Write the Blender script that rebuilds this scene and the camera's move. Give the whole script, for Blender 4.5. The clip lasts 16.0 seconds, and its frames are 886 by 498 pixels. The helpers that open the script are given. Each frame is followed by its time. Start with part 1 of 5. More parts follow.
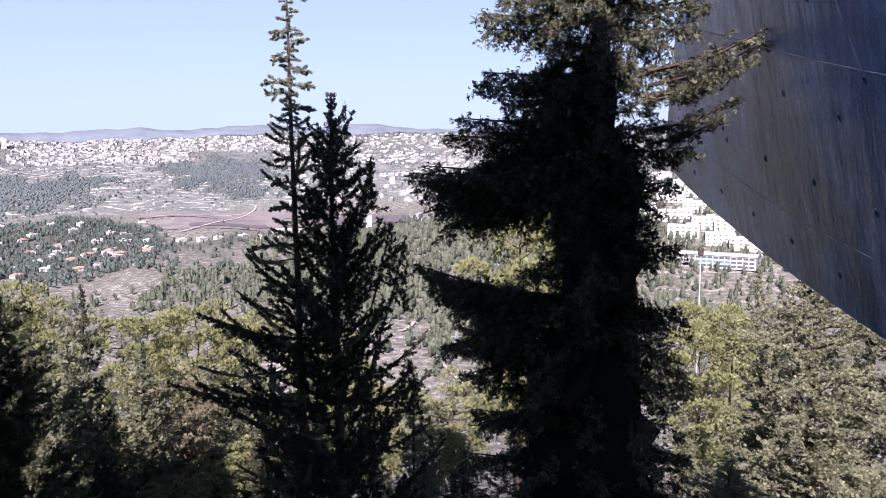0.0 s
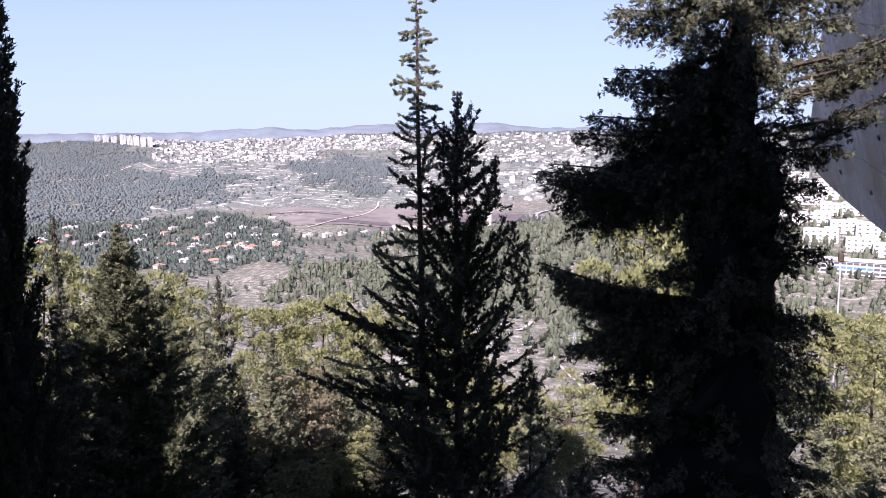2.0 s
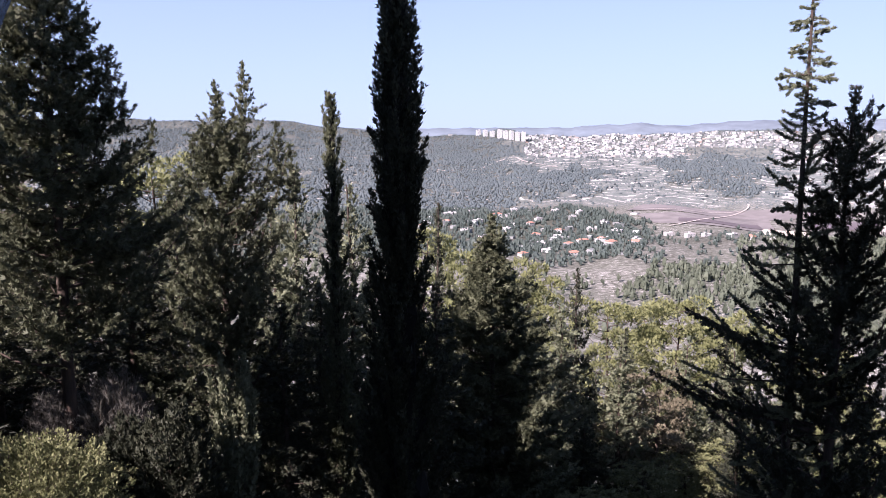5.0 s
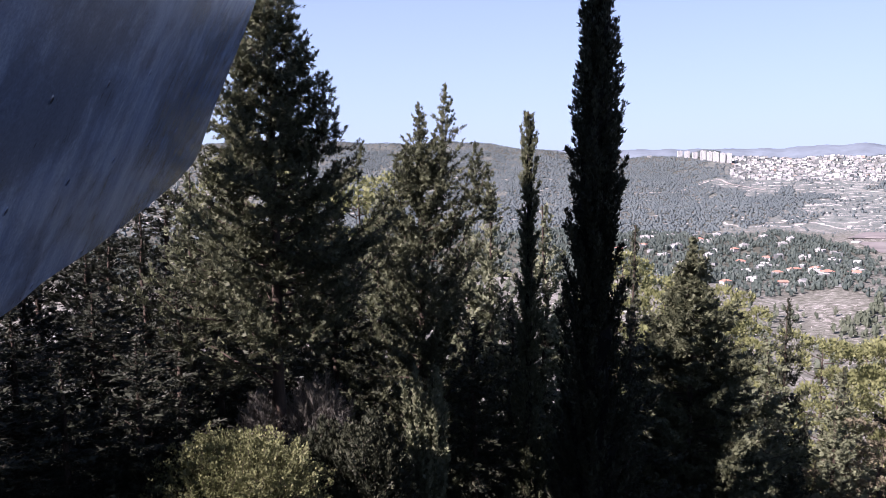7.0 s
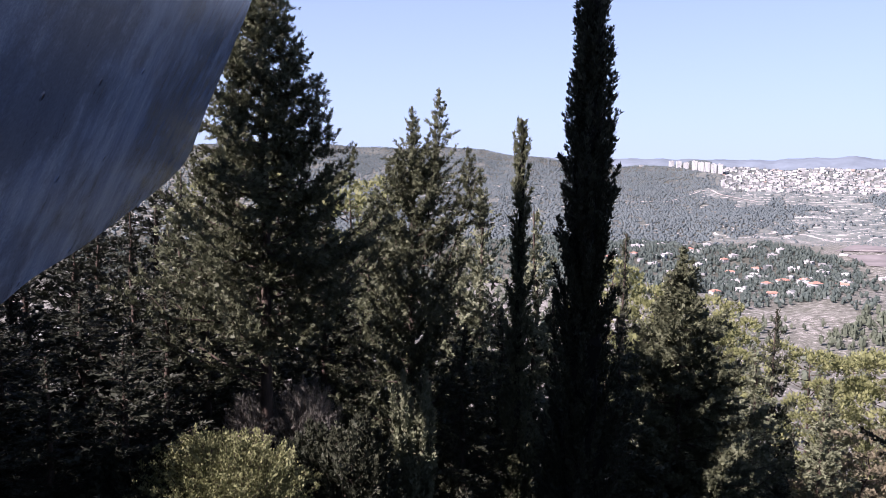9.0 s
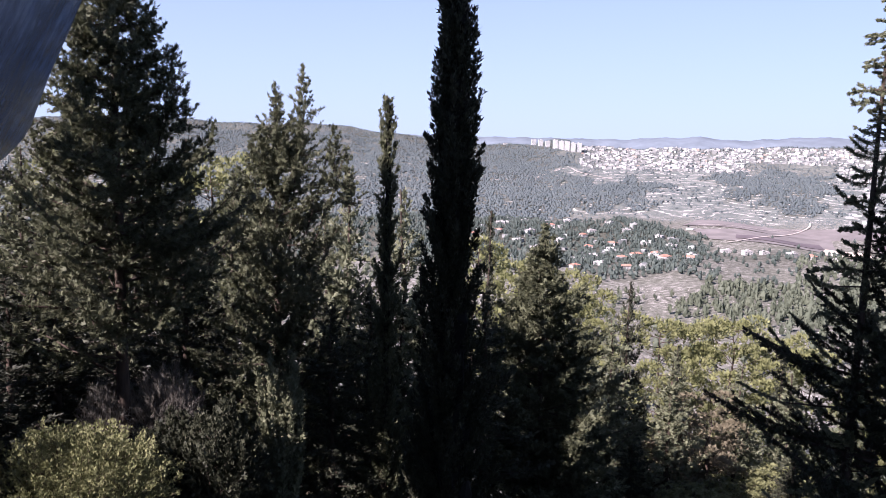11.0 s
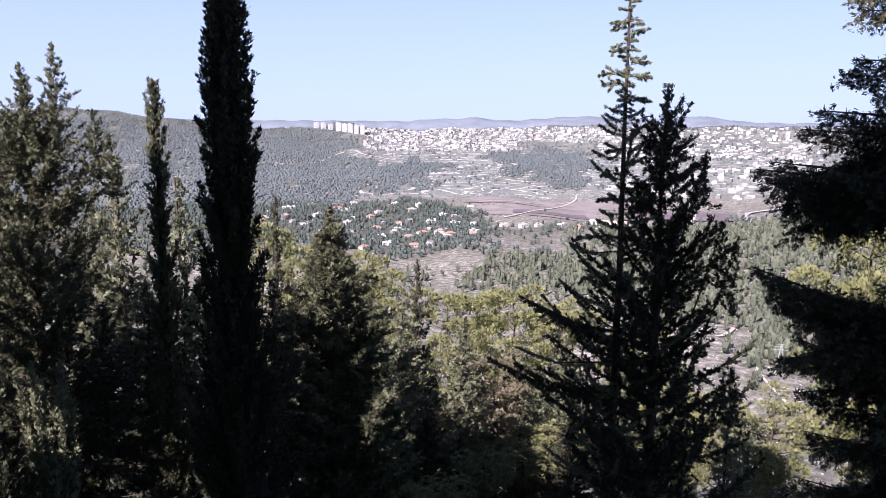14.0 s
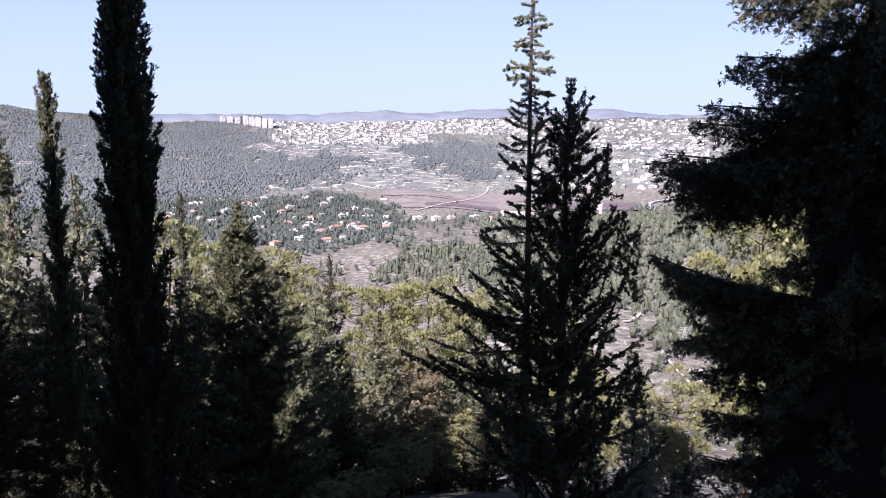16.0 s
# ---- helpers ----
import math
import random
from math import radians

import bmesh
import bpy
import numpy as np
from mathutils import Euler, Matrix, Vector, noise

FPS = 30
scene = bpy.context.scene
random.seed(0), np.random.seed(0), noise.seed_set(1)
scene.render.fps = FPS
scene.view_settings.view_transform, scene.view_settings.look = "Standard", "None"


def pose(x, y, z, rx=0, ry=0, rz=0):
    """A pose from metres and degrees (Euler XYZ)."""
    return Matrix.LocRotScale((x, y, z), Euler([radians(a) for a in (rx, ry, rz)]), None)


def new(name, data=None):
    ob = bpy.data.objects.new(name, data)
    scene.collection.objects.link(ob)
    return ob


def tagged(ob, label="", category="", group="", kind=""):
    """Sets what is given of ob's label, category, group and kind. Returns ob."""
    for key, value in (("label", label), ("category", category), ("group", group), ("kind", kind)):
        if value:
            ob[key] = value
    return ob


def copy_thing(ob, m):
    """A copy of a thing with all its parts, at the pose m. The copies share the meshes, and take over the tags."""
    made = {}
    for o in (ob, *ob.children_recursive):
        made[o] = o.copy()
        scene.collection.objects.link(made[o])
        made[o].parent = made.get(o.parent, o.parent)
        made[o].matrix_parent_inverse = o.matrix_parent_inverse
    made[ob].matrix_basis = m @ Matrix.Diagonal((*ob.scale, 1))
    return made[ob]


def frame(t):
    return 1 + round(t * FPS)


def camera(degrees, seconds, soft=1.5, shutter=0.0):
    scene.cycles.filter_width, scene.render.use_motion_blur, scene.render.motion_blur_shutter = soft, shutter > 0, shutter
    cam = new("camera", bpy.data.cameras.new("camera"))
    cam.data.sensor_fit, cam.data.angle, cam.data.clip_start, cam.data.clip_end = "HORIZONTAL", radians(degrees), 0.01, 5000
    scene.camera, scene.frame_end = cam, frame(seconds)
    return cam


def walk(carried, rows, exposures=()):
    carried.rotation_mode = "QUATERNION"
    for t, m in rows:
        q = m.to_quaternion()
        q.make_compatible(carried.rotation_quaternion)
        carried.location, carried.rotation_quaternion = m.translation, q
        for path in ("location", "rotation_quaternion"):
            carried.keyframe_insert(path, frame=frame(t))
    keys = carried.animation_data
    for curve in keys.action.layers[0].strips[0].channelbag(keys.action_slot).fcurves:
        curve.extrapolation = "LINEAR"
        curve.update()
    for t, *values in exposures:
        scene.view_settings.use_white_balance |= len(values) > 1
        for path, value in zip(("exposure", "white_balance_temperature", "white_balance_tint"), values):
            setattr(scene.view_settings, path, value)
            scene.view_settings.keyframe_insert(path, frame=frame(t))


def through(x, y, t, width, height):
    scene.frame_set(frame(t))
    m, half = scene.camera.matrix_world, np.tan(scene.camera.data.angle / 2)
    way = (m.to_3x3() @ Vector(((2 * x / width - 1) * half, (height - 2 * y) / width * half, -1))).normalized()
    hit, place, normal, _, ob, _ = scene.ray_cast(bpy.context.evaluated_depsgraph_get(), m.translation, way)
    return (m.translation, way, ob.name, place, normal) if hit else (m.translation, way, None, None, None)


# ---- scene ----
cam = camera(58.9, 16.0, soft=0.75)

# the way of the camera: seconds, place, heading (left is positive), tilt, lean
PATH = [
    (0, 0.000, 0.000, 1.600, 0.00, -8.46, -0.62),
    (0.5, -0.022, -0.020, 1.600, 2.46, -8.41, -0.77),
    (1, -0.040, -0.026, 1.592, 4.94, -8.37, -0.90),
    (1.5, -0.063, -0.025, 1.595, 7.31, -8.39, -0.92),
    (2, -0.102, -0.042, 1.592, 8.74, -8.44, -0.73),
    (2.5, -0.109, -0.054, 1.596, 10.22, -8.58, -0.36),
    (3, -0.138, -0.086, 1.592, 12.57, -8.60, -0.17),
    (3.5, -0.146, -0.129, 1.584, 16.88, -8.58, -0.26),
    (4, -0.118, -0.176, 1.602, 24.10, -8.63, -0.65),
    (4.5, -0.140, -0.166, 1.612, 28.69, -8.57, -0.57),
    (5, -0.138, -0.193, 1.623, 34.79, -8.51, -0.30),
    (7.5, -0.222, -0.153, 1.559, 49.69, -6.57, -0.29),
    (8, -0.214, -0.151, 1.550, 49.82, -6.39, -0.10),
    (10.5, -0.260, -0.118, 1.607, 41.50, -7.53, 1.69),
    (11, -0.255, -0.094, 1.590, 38.55, -7.98, 1.28),
    (11.5, -0.231, -0.097, 1.586, 35.67, -8.39, 1.03),
    (12, -0.199, -0.092, 1.597, 31.70, -8.58, 0.88),
    (12.5, -0.183, -0.096, 1.594, 28.50, -8.64, 0.67),
    (13, -0.175, -0.076, 1.587, 26.62, -8.70, 0.39),
    (13.5, -0.173, -0.046, 1.597, 24.80, -8.84, 0.38),
    (14, -0.165, -0.027, 1.590, 23.08, -9.00, 0.35),
    (14.5, -0.127, -0.051, 1.594, 21.47, -9.14, 0.44),
    (15, -0.108, -0.069, 1.607, 19.94, -9.29, 0.33),
    (15.5, -0.091, -0.083, 1.607, 18.24, -9.41, 0.31),
    (16, -0.077, -0.078, 1.614, 16.69, -9.48, 0.11)]
walk(cam, [(t, pose(x, y, z) @ pose(0, 0, 0, 0, 0, yaw) @ pose(0, 0, 0, 90 + tilt) @ pose(0, 0, 0, 0, 0, lean))
           for t, x, y, z, yaw, tilt, lean in PATH], exposures=[(0.0, 1.78, 6000, 36), (16.0, 1.78, 6000, 36)])

EYE = 1.6

# ---------------------------------------------------------------- light
SUN_AZ, SUN_EL = 172.0, 38.0        # heading of the sun (left is positive) and its height, degrees
world = bpy.data.worlds.new("sky")
scene.world = world
world.use_nodes = True
wn = world.node_tree.nodes
sky = wn.new("ShaderNodeTexSky")
sky.sky_type, sky.sun_disc = "NISHITA", False
sky.sun_elevation, sky.sun_rotation = radians(SUN_EL), radians(-SUN_AZ)
sky.altitude, sky.air_density, sky.dust_density, sky.ozone_density = 700, 1.0, 0.35, 2.5
wn["Background"].inputs[1].default_value = 0.0335
haze = wn.new("ShaderNodeMix")          # a bright band of winter haze towards the horizon
haze.data_type = "RGBA"
haze.inputs[7].default_value = (5.5, 7.55, 9.7, 1)
way = wn.new("ShaderNodeTexCoord")
up = wn.new("ShaderNodeSeparateXYZ")
band = wn.new("ShaderNodeMapRange")
band.inputs[1].default_value, band.inputs[2].default_value = 0.02, 0.50
band.inputs[3].default_value, band.inputs[4].default_value = 0.85, 0.12
world.node_tree.links.new(way.outputs["Generated"], up.inputs[0])
world.node_tree.links.new(up.outputs[2], band.inputs[0])
world.node_tree.links.new(band.outputs[0], haze.inputs[0])
world.node_tree.links.new(sky.outputs[0], haze.inputs[6])
world.node_tree.links.new(haze.outputs[2], wn["Background"].inputs[0])
sun = new("sun", bpy.data.lights.new("sun", "SUN"))
sun.data.energy, sun.data.angle, sun.data.color = 5.0, radians(0.55), (1.0, 0.93, 0.82)
to_sun = Vector((-math.sin(radians(SUN_AZ)) * math.cos(radians(SUN_EL)), math.cos(radians(SUN_AZ)) * math.cos(radians(SUN_EL)), math.sin(radians(SUN_EL))))
sun.matrix_world = Matrix.Translation((0, -40, 60)) @ to_sun.to_track_quat("Z", "Y").to_matrix().to_4x4()


# ---------------------------------------------------------------- materials
def material(name, rough=0.8, spec=0.3):
    m = bpy.data.materials.new(name)
    m.use_nodes = True
    b = m.node_tree.nodes["Principled BSDF"]
    b.inputs["Roughness"].default_value = rough
    b.inputs["Specular IOR Level"].default_value = spec
    return m, m.node_tree.nodes, m.node_tree.links, b


def ramp(n, l, fac, stops):
    r = n.new("ShaderNodeValToRGB")
    e = r.color_ramp.elements
    while len(e) < len(stops):
        e.new(0.5)
    for q, (p, c) in zip(e, stops):
        q.position, q.color = p, (*c, 1)
    l.new(fac, r.inputs[0])
    return r.outputs[0]


def noise_at(n, l, scale, detail=4.0, rough=0.55, coord=None, stretch=None):
    if coord is None:
        coord = n.new("ShaderNodeTexCoord").outputs["Object"]
    if stretch:
        mp = n.new("ShaderNodeMapping")
        mp.inputs["Scale"].default_value = stretch
        l.new(coord, mp.inputs[0])
        coord = mp.outputs[0]
    t = n.new("ShaderNodeTexNoise")
    t.inputs["Scale"].default_value, t.inputs["Detail"].default_value, t.inputs["Roughness"].default_value = scale, detail, rough
    l.new(coord, t.inputs["Vector"])
    return t.outputs[0]


def mixed(n, l, fac, a, b, mode="MIX"):
    m = n.new("ShaderNodeMix")
    m.data_type, m.blend_type = "RGBA", mode
    for sock, val in ((m.inputs[0], fac), (m.inputs[6], a), (m.inputs[7], b)):
        if isinstance(val, bpy.types.NodeSocket):
            l.new(val, sock)
        elif isinstance(val, (int, float)):
            sock.default_value = val
        else:
            sock.default_value = (*val, 1)
    return m.outputs[2]


def bumped(n, l, b, height, strength, dist):
    u = n.new("ShaderNodeBump")
    u.inputs["Strength"].default_value, u.inputs["Distance"].default_value = strength, dist
    l.new(height, u.inputs["Height"])
    l.new(u.outputs[0], b.inputs["Normal"])


def foliage(name, dark, mid, light, through=0.25, patch_scale=0.9, patch_share=0.5):
    """Needles and leaves: every spray has its own shade, with larger patches over the crown."""
    m, n, l, b = material(name, 0.65, 0.25)
    geo = n.new("ShaderNodeNewGeometry")
    dark, mid, light = [(p[0], p[1] * 1.07, p[2]) for p in (dark, mid, light)]
    low = tuple(0.55 * p + 0.45 * q for p, q in zip(dark, mid))
    high = tuple(0.45 * p + 0.55 * q for p, q in zip(mid, light))
    c1 = ramp(n, l, geo.outputs["Random Per Island"], [(0.0, low), (0.5, mid), (1.0, high)])
    patch = noise_at(n, l, patch_scale, 3)
    c2 = mixed(n, l, ramp(n, l, patch, [(0.35, (0, 0, 0)), (0.7, (patch_share,) * 3)]), c1, light)
    l.new(c2, b.inputs["Base Color"])
    t = n.new("ShaderNodeBsdfTranslucent")
    l.new(c2, t.inputs[0])
    mx = n.new("ShaderNodeMixShader")
    mx.inputs[0].default_value = through
    l.new(b.outputs[0], mx.inputs[1])
    l.new(t.outputs[0], mx.inputs[2])
    l.new(mx.outputs[0], n["Material Output"].inputs[0])
    return m


# cypress: leaf colour lowered towards the black of its shaded crowns
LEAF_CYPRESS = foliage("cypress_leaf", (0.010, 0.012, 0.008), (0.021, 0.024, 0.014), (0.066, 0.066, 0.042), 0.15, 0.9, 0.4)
# darker copy of the cypress leaf, standing in for missing shade
LEAF_SHADE = foliage("shaded_cypress_leaf", (0.007, 0.008, 0.006), (0.015, 0.018, 0.011), (0.040, 0.041, 0.026), 0.08, 0.9, 0.35)
LEAF_GREY = foliage("grey_cypress_leaf", (0.044, 0.049, 0.029), (0.111, 0.116, 0.070), (0.192, 0.190, 0.125))
LEAF_OLIVE = foliage("olive_cypress_leaf", (0.015, 0.018, 0.010), (0.053, 0.057, 0.032), (0.148, 0.148, 0.090))
LEAF_LIT = foliage("lit_conifer_leaf", (0.038, 0.040, 0.025), (0.130, 0.128, 0.079), (0.255, 0.245, 0.160))
LEAF_PINE = foliage("pine_leaf", (0.070, 0.074, 0.029), (0.145, 0.145, 0.061), (0.225, 0.218, 0.108))
LEAF_SHRUB = foliage("shrub_leaf", (0.075, 0.078, 0.034), (0.140, 0.140, 0.064), (0.215, 0.205, 0.105))
# near-black for shade, pale patches for sunlit fringe, both put into the colour
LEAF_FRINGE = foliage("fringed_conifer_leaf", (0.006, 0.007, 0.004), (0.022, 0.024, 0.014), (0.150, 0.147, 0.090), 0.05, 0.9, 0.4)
LEAF_TWIG = foliage("bare_twigs", (0.060, 0.052, 0.046), (0.100, 0.088, 0.078), (0.155, 0.138, 0.125), 0.1)
LEAF_DRY = foliage("dry_leaf", (0.075, 0.060, 0.040), (0.130, 0.105, 0.070), (0.190, 0.160, 0.110))
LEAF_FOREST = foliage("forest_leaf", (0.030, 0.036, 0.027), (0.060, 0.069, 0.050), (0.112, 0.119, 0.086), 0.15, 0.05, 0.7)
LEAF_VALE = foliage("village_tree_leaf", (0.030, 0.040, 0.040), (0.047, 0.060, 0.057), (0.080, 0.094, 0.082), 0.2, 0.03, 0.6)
# far trees and bushes: blue of aerial haze put into the leaf colour
LEAF_FAR = foliage("hazed_far_leaf", (0.056, 0.069, 0.078), (0.076, 0.091, 0.101), (0.106, 0.119, 0.125), 0.2, 0.02, 0.55)

BARK, n, l, b = material("bark", 0.9, 0.2)
l.new(ramp(n, l, noise_at(n, l, 9, 5, 0.6, stretch=(1, 1, 0.2)), [(0.3, (0.024, 0.018, 0.014)), (0.7, (0.075, 0.056, 0.043))]), b.inputs["Base Color"])
bumped(n, l, b, noise_at(n, l, 22, 4, 0.6, stretch=(1, 1, 0.15)), 0.6, 0.02)

CONCRETE, n, l, b = material("sky_tinted_concrete", 0.24, 0.85)
streak = noise_at(n, l, 1.3, 6, 0.62, stretch=(0.35, 2.2, 0.35))
cloud = noise_at(n, l, 0.7, 7, 0.65)
# grey concrete, with the blue of skylight mixed into its base colours
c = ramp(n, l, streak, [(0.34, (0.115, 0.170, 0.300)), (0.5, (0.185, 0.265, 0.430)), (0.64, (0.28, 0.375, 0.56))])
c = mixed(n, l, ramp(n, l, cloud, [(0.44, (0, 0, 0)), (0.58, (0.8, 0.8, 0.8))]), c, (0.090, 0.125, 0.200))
pits = noise_at(n, l, 26, 5, 0.7)
c = mixed(n, l, 1.0, c, ramp(n, l, pits, [(0.3, (0.72, 0.73, 0.75)), (0.6, (1.06, 1.06, 1.06)), (0.74, (1.45, 1.45, 1.42))]), "MULTIPLY")
l.new(c, b.inputs["Base Color"])
bumped(n, l, b, noise_at(n, l, 2.2, 6, 0.6, stretch=(0.4, 1.6, 0.4)), 0.35, 0.05)

# hillside: limestone rubble, dry grass and scrub, with pale terrace edges along the contours far off
GROUND, n, l, b = material("hillside", 0.95, 0.1)
geo = n.new("ShaderNodeNewGeometry")
grit = noise_at(n, l, 3.0, 5, 0.7, geo.outputs["Position"])
coarse = noise_at(n, l, 0.012, 6, 0.6, geo.outputs["Position"])
fine = noise_at(n, l, 0.16, 6, 0.7, geo.outputs["Position"])
c = ramp(n, l, fine, [(0.34, (0.060, 0.062, 0.047)), (0.46, (0.120, 0.119, 0.102)), (0.57, (0.210, 0.204, 0.182)), (0.69, (0.43, 0.415, 0.38))])
c = mixed(n, l, ramp(n, l, coarse, [(0.4, (0, 0, 0)), (0.62, (0.5, 0.5, 0.5))]), c, (0.10, 0.105, 0.080))
c = mixed(n, l, 1.0, c, ramp(n, l, grit, [(0.3, (0.45, 0.45, 0.45)), (0.7, (1.35, 1.35, 1.35))]), "MULTIPLY")
sep = n.new("ShaderNodeSeparateXYZ")
l.new(geo.outputs["Position"], sep.inputs[0])
wob = n.new("ShaderNodeMath")
wob.operation = "MULTIPLY_ADD"
l.new(noise_at(n, l, 0.006, 4, 0.5, geo.outputs["Position"]), wob.inputs[0])
wob.inputs[1].default_value = 26.0
l.new(sep.outputs[2], wob.inputs[2])
saw = n.new("ShaderNodeMath")
saw.operation = "PINGPONG"
saw.inputs[1].default_value = 2.0
l.new(wob.outputs[0], saw.inputs[0])
edge = ramp(n, l, saw.outputs[0], [(0.0, (1, 1, 1)), (0.2, (1, 1, 1)), (0.45, (0, 0, 0))])
under = n.new("ShaderNodeAttribute")
under.attribute_name = "undergrowth"
c = mixed(n, l, under.outputs["Fac"], c, ramp(n, l, fine, [(0.35, (0.032, 0.036, 0.027)), (0.7, (0.085, 0.085, 0.066))]))
# far scrub, greyed and lifted for aerial haze within the base colour
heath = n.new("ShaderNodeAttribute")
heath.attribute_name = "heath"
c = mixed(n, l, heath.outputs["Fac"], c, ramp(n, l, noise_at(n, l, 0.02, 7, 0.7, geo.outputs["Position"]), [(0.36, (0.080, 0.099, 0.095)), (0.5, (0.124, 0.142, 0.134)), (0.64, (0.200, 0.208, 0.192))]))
steps = n.new("ShaderNodeAttribute")
steps.attribute_name = "terraced"
rough_edge = mixed(n, l, 1.0, edge, ramp(n, l, noise_at(n, l, 0.03, 4, 0.6, geo.outputs["Position"]), [(0.40, (0, 0, 0)), (0.52, (0.95, 0.95, 0.95))]), "MULTIPLY")
c = mixed(n, l, mixed(n, l, 1.0, rough_edge, steps.outputs["Color"], "MULTIPLY"), c, (0.42, 0.40, 0.37))
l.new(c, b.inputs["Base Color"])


def plain(name, col, rough=0.8, vary=0.25, scale=3.0):
    m, n, l, b = material(name, rough, 0.3)
    lo = tuple(v * (1 - vary) for v in col)
    hi = tuple(min(1, v * (1 + vary)) for v in col)
    l.new(ramp(n, l, noise_at(n, l, scale, 5, 0.6), [(0.3, lo), (0.7, hi)]), b.inputs["Base Color"])
    return m


# ---------------------------------------------------------------- helpers for building
def part(name, bm, mat, parent=None, label=""):
    me = bpy.data.meshes.new(name)
    bm.to_mesh(me)
    bm.free()
    me.materials.append(mat)
    ob = new(name, me)
    if parent:
        ob.parent = parent
    if label:
        ob["label"] = label
    return ob


def mesh_of(name, verts, faces, mat, parent=None, label="", smooth=False):
    """One mesh from arrays: verts (n, 3), faces (m, 3 or 4)."""
    me = bpy.data.meshes.new(name)
    verts, faces = np.asarray(verts, dtype=np.float32), np.asarray(faces, dtype=np.int32)
    k = faces.shape[1]
    me.vertices.add(len(verts))
    me.vertices.foreach_set("co", verts.ravel())
    me.loops.add(faces.size)
    me.loops.foreach_set("vertex_index", faces.ravel())
    me.polygons.add(len(faces))
    me.polygons.foreach_set("loop_start", np.arange(0, faces.size, k, dtype=np.int32))
    me.polygons.foreach_set("loop_total", np.full(len(faces), k, dtype=np.int32))
    me.polygons.foreach_set("use_smooth", np.full(len(faces), smooth))
    me.update(calc_edges=True)
    me.materials.append(mat)
    ob = new(name, me)
    if parent:
        ob.parent = parent
    if label:
        ob["label"] = label
    return ob


def empty(name, place=(0, 0, 0)):
    e = new(name)
    e.empty_display_size = 0.3
    e.location = place
    return e


def tubes(lines, sides=5):
    """Tapered tubes along polylines: each a list of (x, y, z, radius)."""
    V, F, k = [], [], 0
    for pts in lines:
        p = np.array(pts, dtype=float)
        t = np.gradient(p[:, :3], axis=0)
        t /= np.linalg.norm(t, axis=1, keepdims=True)
        ref = np.where(np.abs(t[:, 2:3]) > 0.8, np.array([[1.0, 0, 0]]), np.array([[0, 0, 1.0]]))
        a = np.cross(t, ref)
        a /= np.linalg.norm(a, axis=1, keepdims=True)
        b_ = np.cross(t, a)
        for i in range(len(p)):
            for s in range(sides):
                g = 2 * math.pi * s / sides
                V.append(p[i, :3] + p[i, 3] * (math.cos(g) * a[i] + math.sin(g) * b_[i]))
        for i in range(len(p) - 1):
            for s in range(sides):
                F.append((k + i * sides + s, k + i * sides + (s + 1) % sides, k + (i + 1) * sides + (s + 1) % sides, k + (i + 1) * sides + s))
        k += len(p) * sides
    return np.array(V), np.array(F)


def at(az, r):
    """x and y at a heading in degrees (left is positive) and a distance from the terrace."""
    return -math.sin(radians(az)) * r, math.cos(radians(az)) * r


def smooth(x, a, b):
    s = np.clip((np.asarray(x, dtype=float) - a) / (b - a), 0, 1)
    return s * s * (3 - 2 * s)


def height(x, y):
    """The lie of the land, from the hillside under the terrace over the valley to the far ridges."""
    x, y = np.asarray(x, dtype=float), np.asarray(y, dtype=float)
    r = np.hypot(x, y)
    az = np.degrees(np.arctan2(-x, y))
    z = np.interp(r, [0, 10, 18, 30, 60, 120, 220, 380, 620, 900, 1200, 1500, 1700, 2100, 2600, 2950, 3300, 3800, 4500, 4900],
                  [-8.0, -7.6, -8.2, -14.0, -28, -58, -98, -130, -139, -146, -150, -147, -141, -108, -62, -8, -26, -50, -60, -60])
    # wooded spur on the right, which rises to the quarter of white houses
    spur = smooth(-az, -14, 24) * (1 - smooth(np.abs(az), 100, 150))
    z = z + spur * 78 * smooth(r, 560, 1150) * (1 - smooth(r, 1900, 2600))
    z = z + 22 * np.exp(-((az - 2) / 9.0) ** 2) * np.exp(-((r - 900) / 160.0) ** 2)
    # far ridge: bulges and saddles
    far = smooth(r, 2100, 2950)
    z = z + far * (9 * np.sin(radians(1) * az * 9.0 + 0.6) + 6 * np.sin(radians(1) * az * 23 + 2))
    z = z + smooth(az, 34, 48) * (1 - smooth(az, 110, 150)) * (smooth(r, 1500, 2900) * 24 - smooth(r, 3000, 4500) * 40)
    # the slope is higher beside the left wing
    z = z + smooth(az, 46, 62) * (1 - smooth(np.abs(az), 120, 160)) * np.interp(r, [0, 10, 18, 24, 30, 60, 120], [0, 1.2, 3.4, 5.0, 6.6, 8.0, 0])
    # the ridge climbs behind the left wing, and a wooded knoll stands behind the tower blocks
    z = z + smooth(az, 40, 58) * (1 - smooth(az, 110, 150)) * smooth(r, 2000, 2900) * 34
    z = z + 24 * np.exp(-((az - 30.0) / 1.5) ** 2) * np.exp(-((r - 3130) / 130.0) ** 2)
    # folds and knolls
    w = smooth(r, 60, 500)
    z = z + w * (6.0 * np.sin(x * 0.011 + 1.3) * np.cos(y * 0.009 + 0.4) + 3.0 * np.sin(x * 0.027 + y * 0.019))
    z = z + (1 - w) * 0.35 * np.sin(x * 0.31 + 1.0) * np.cos(y * 0.27)
    return z


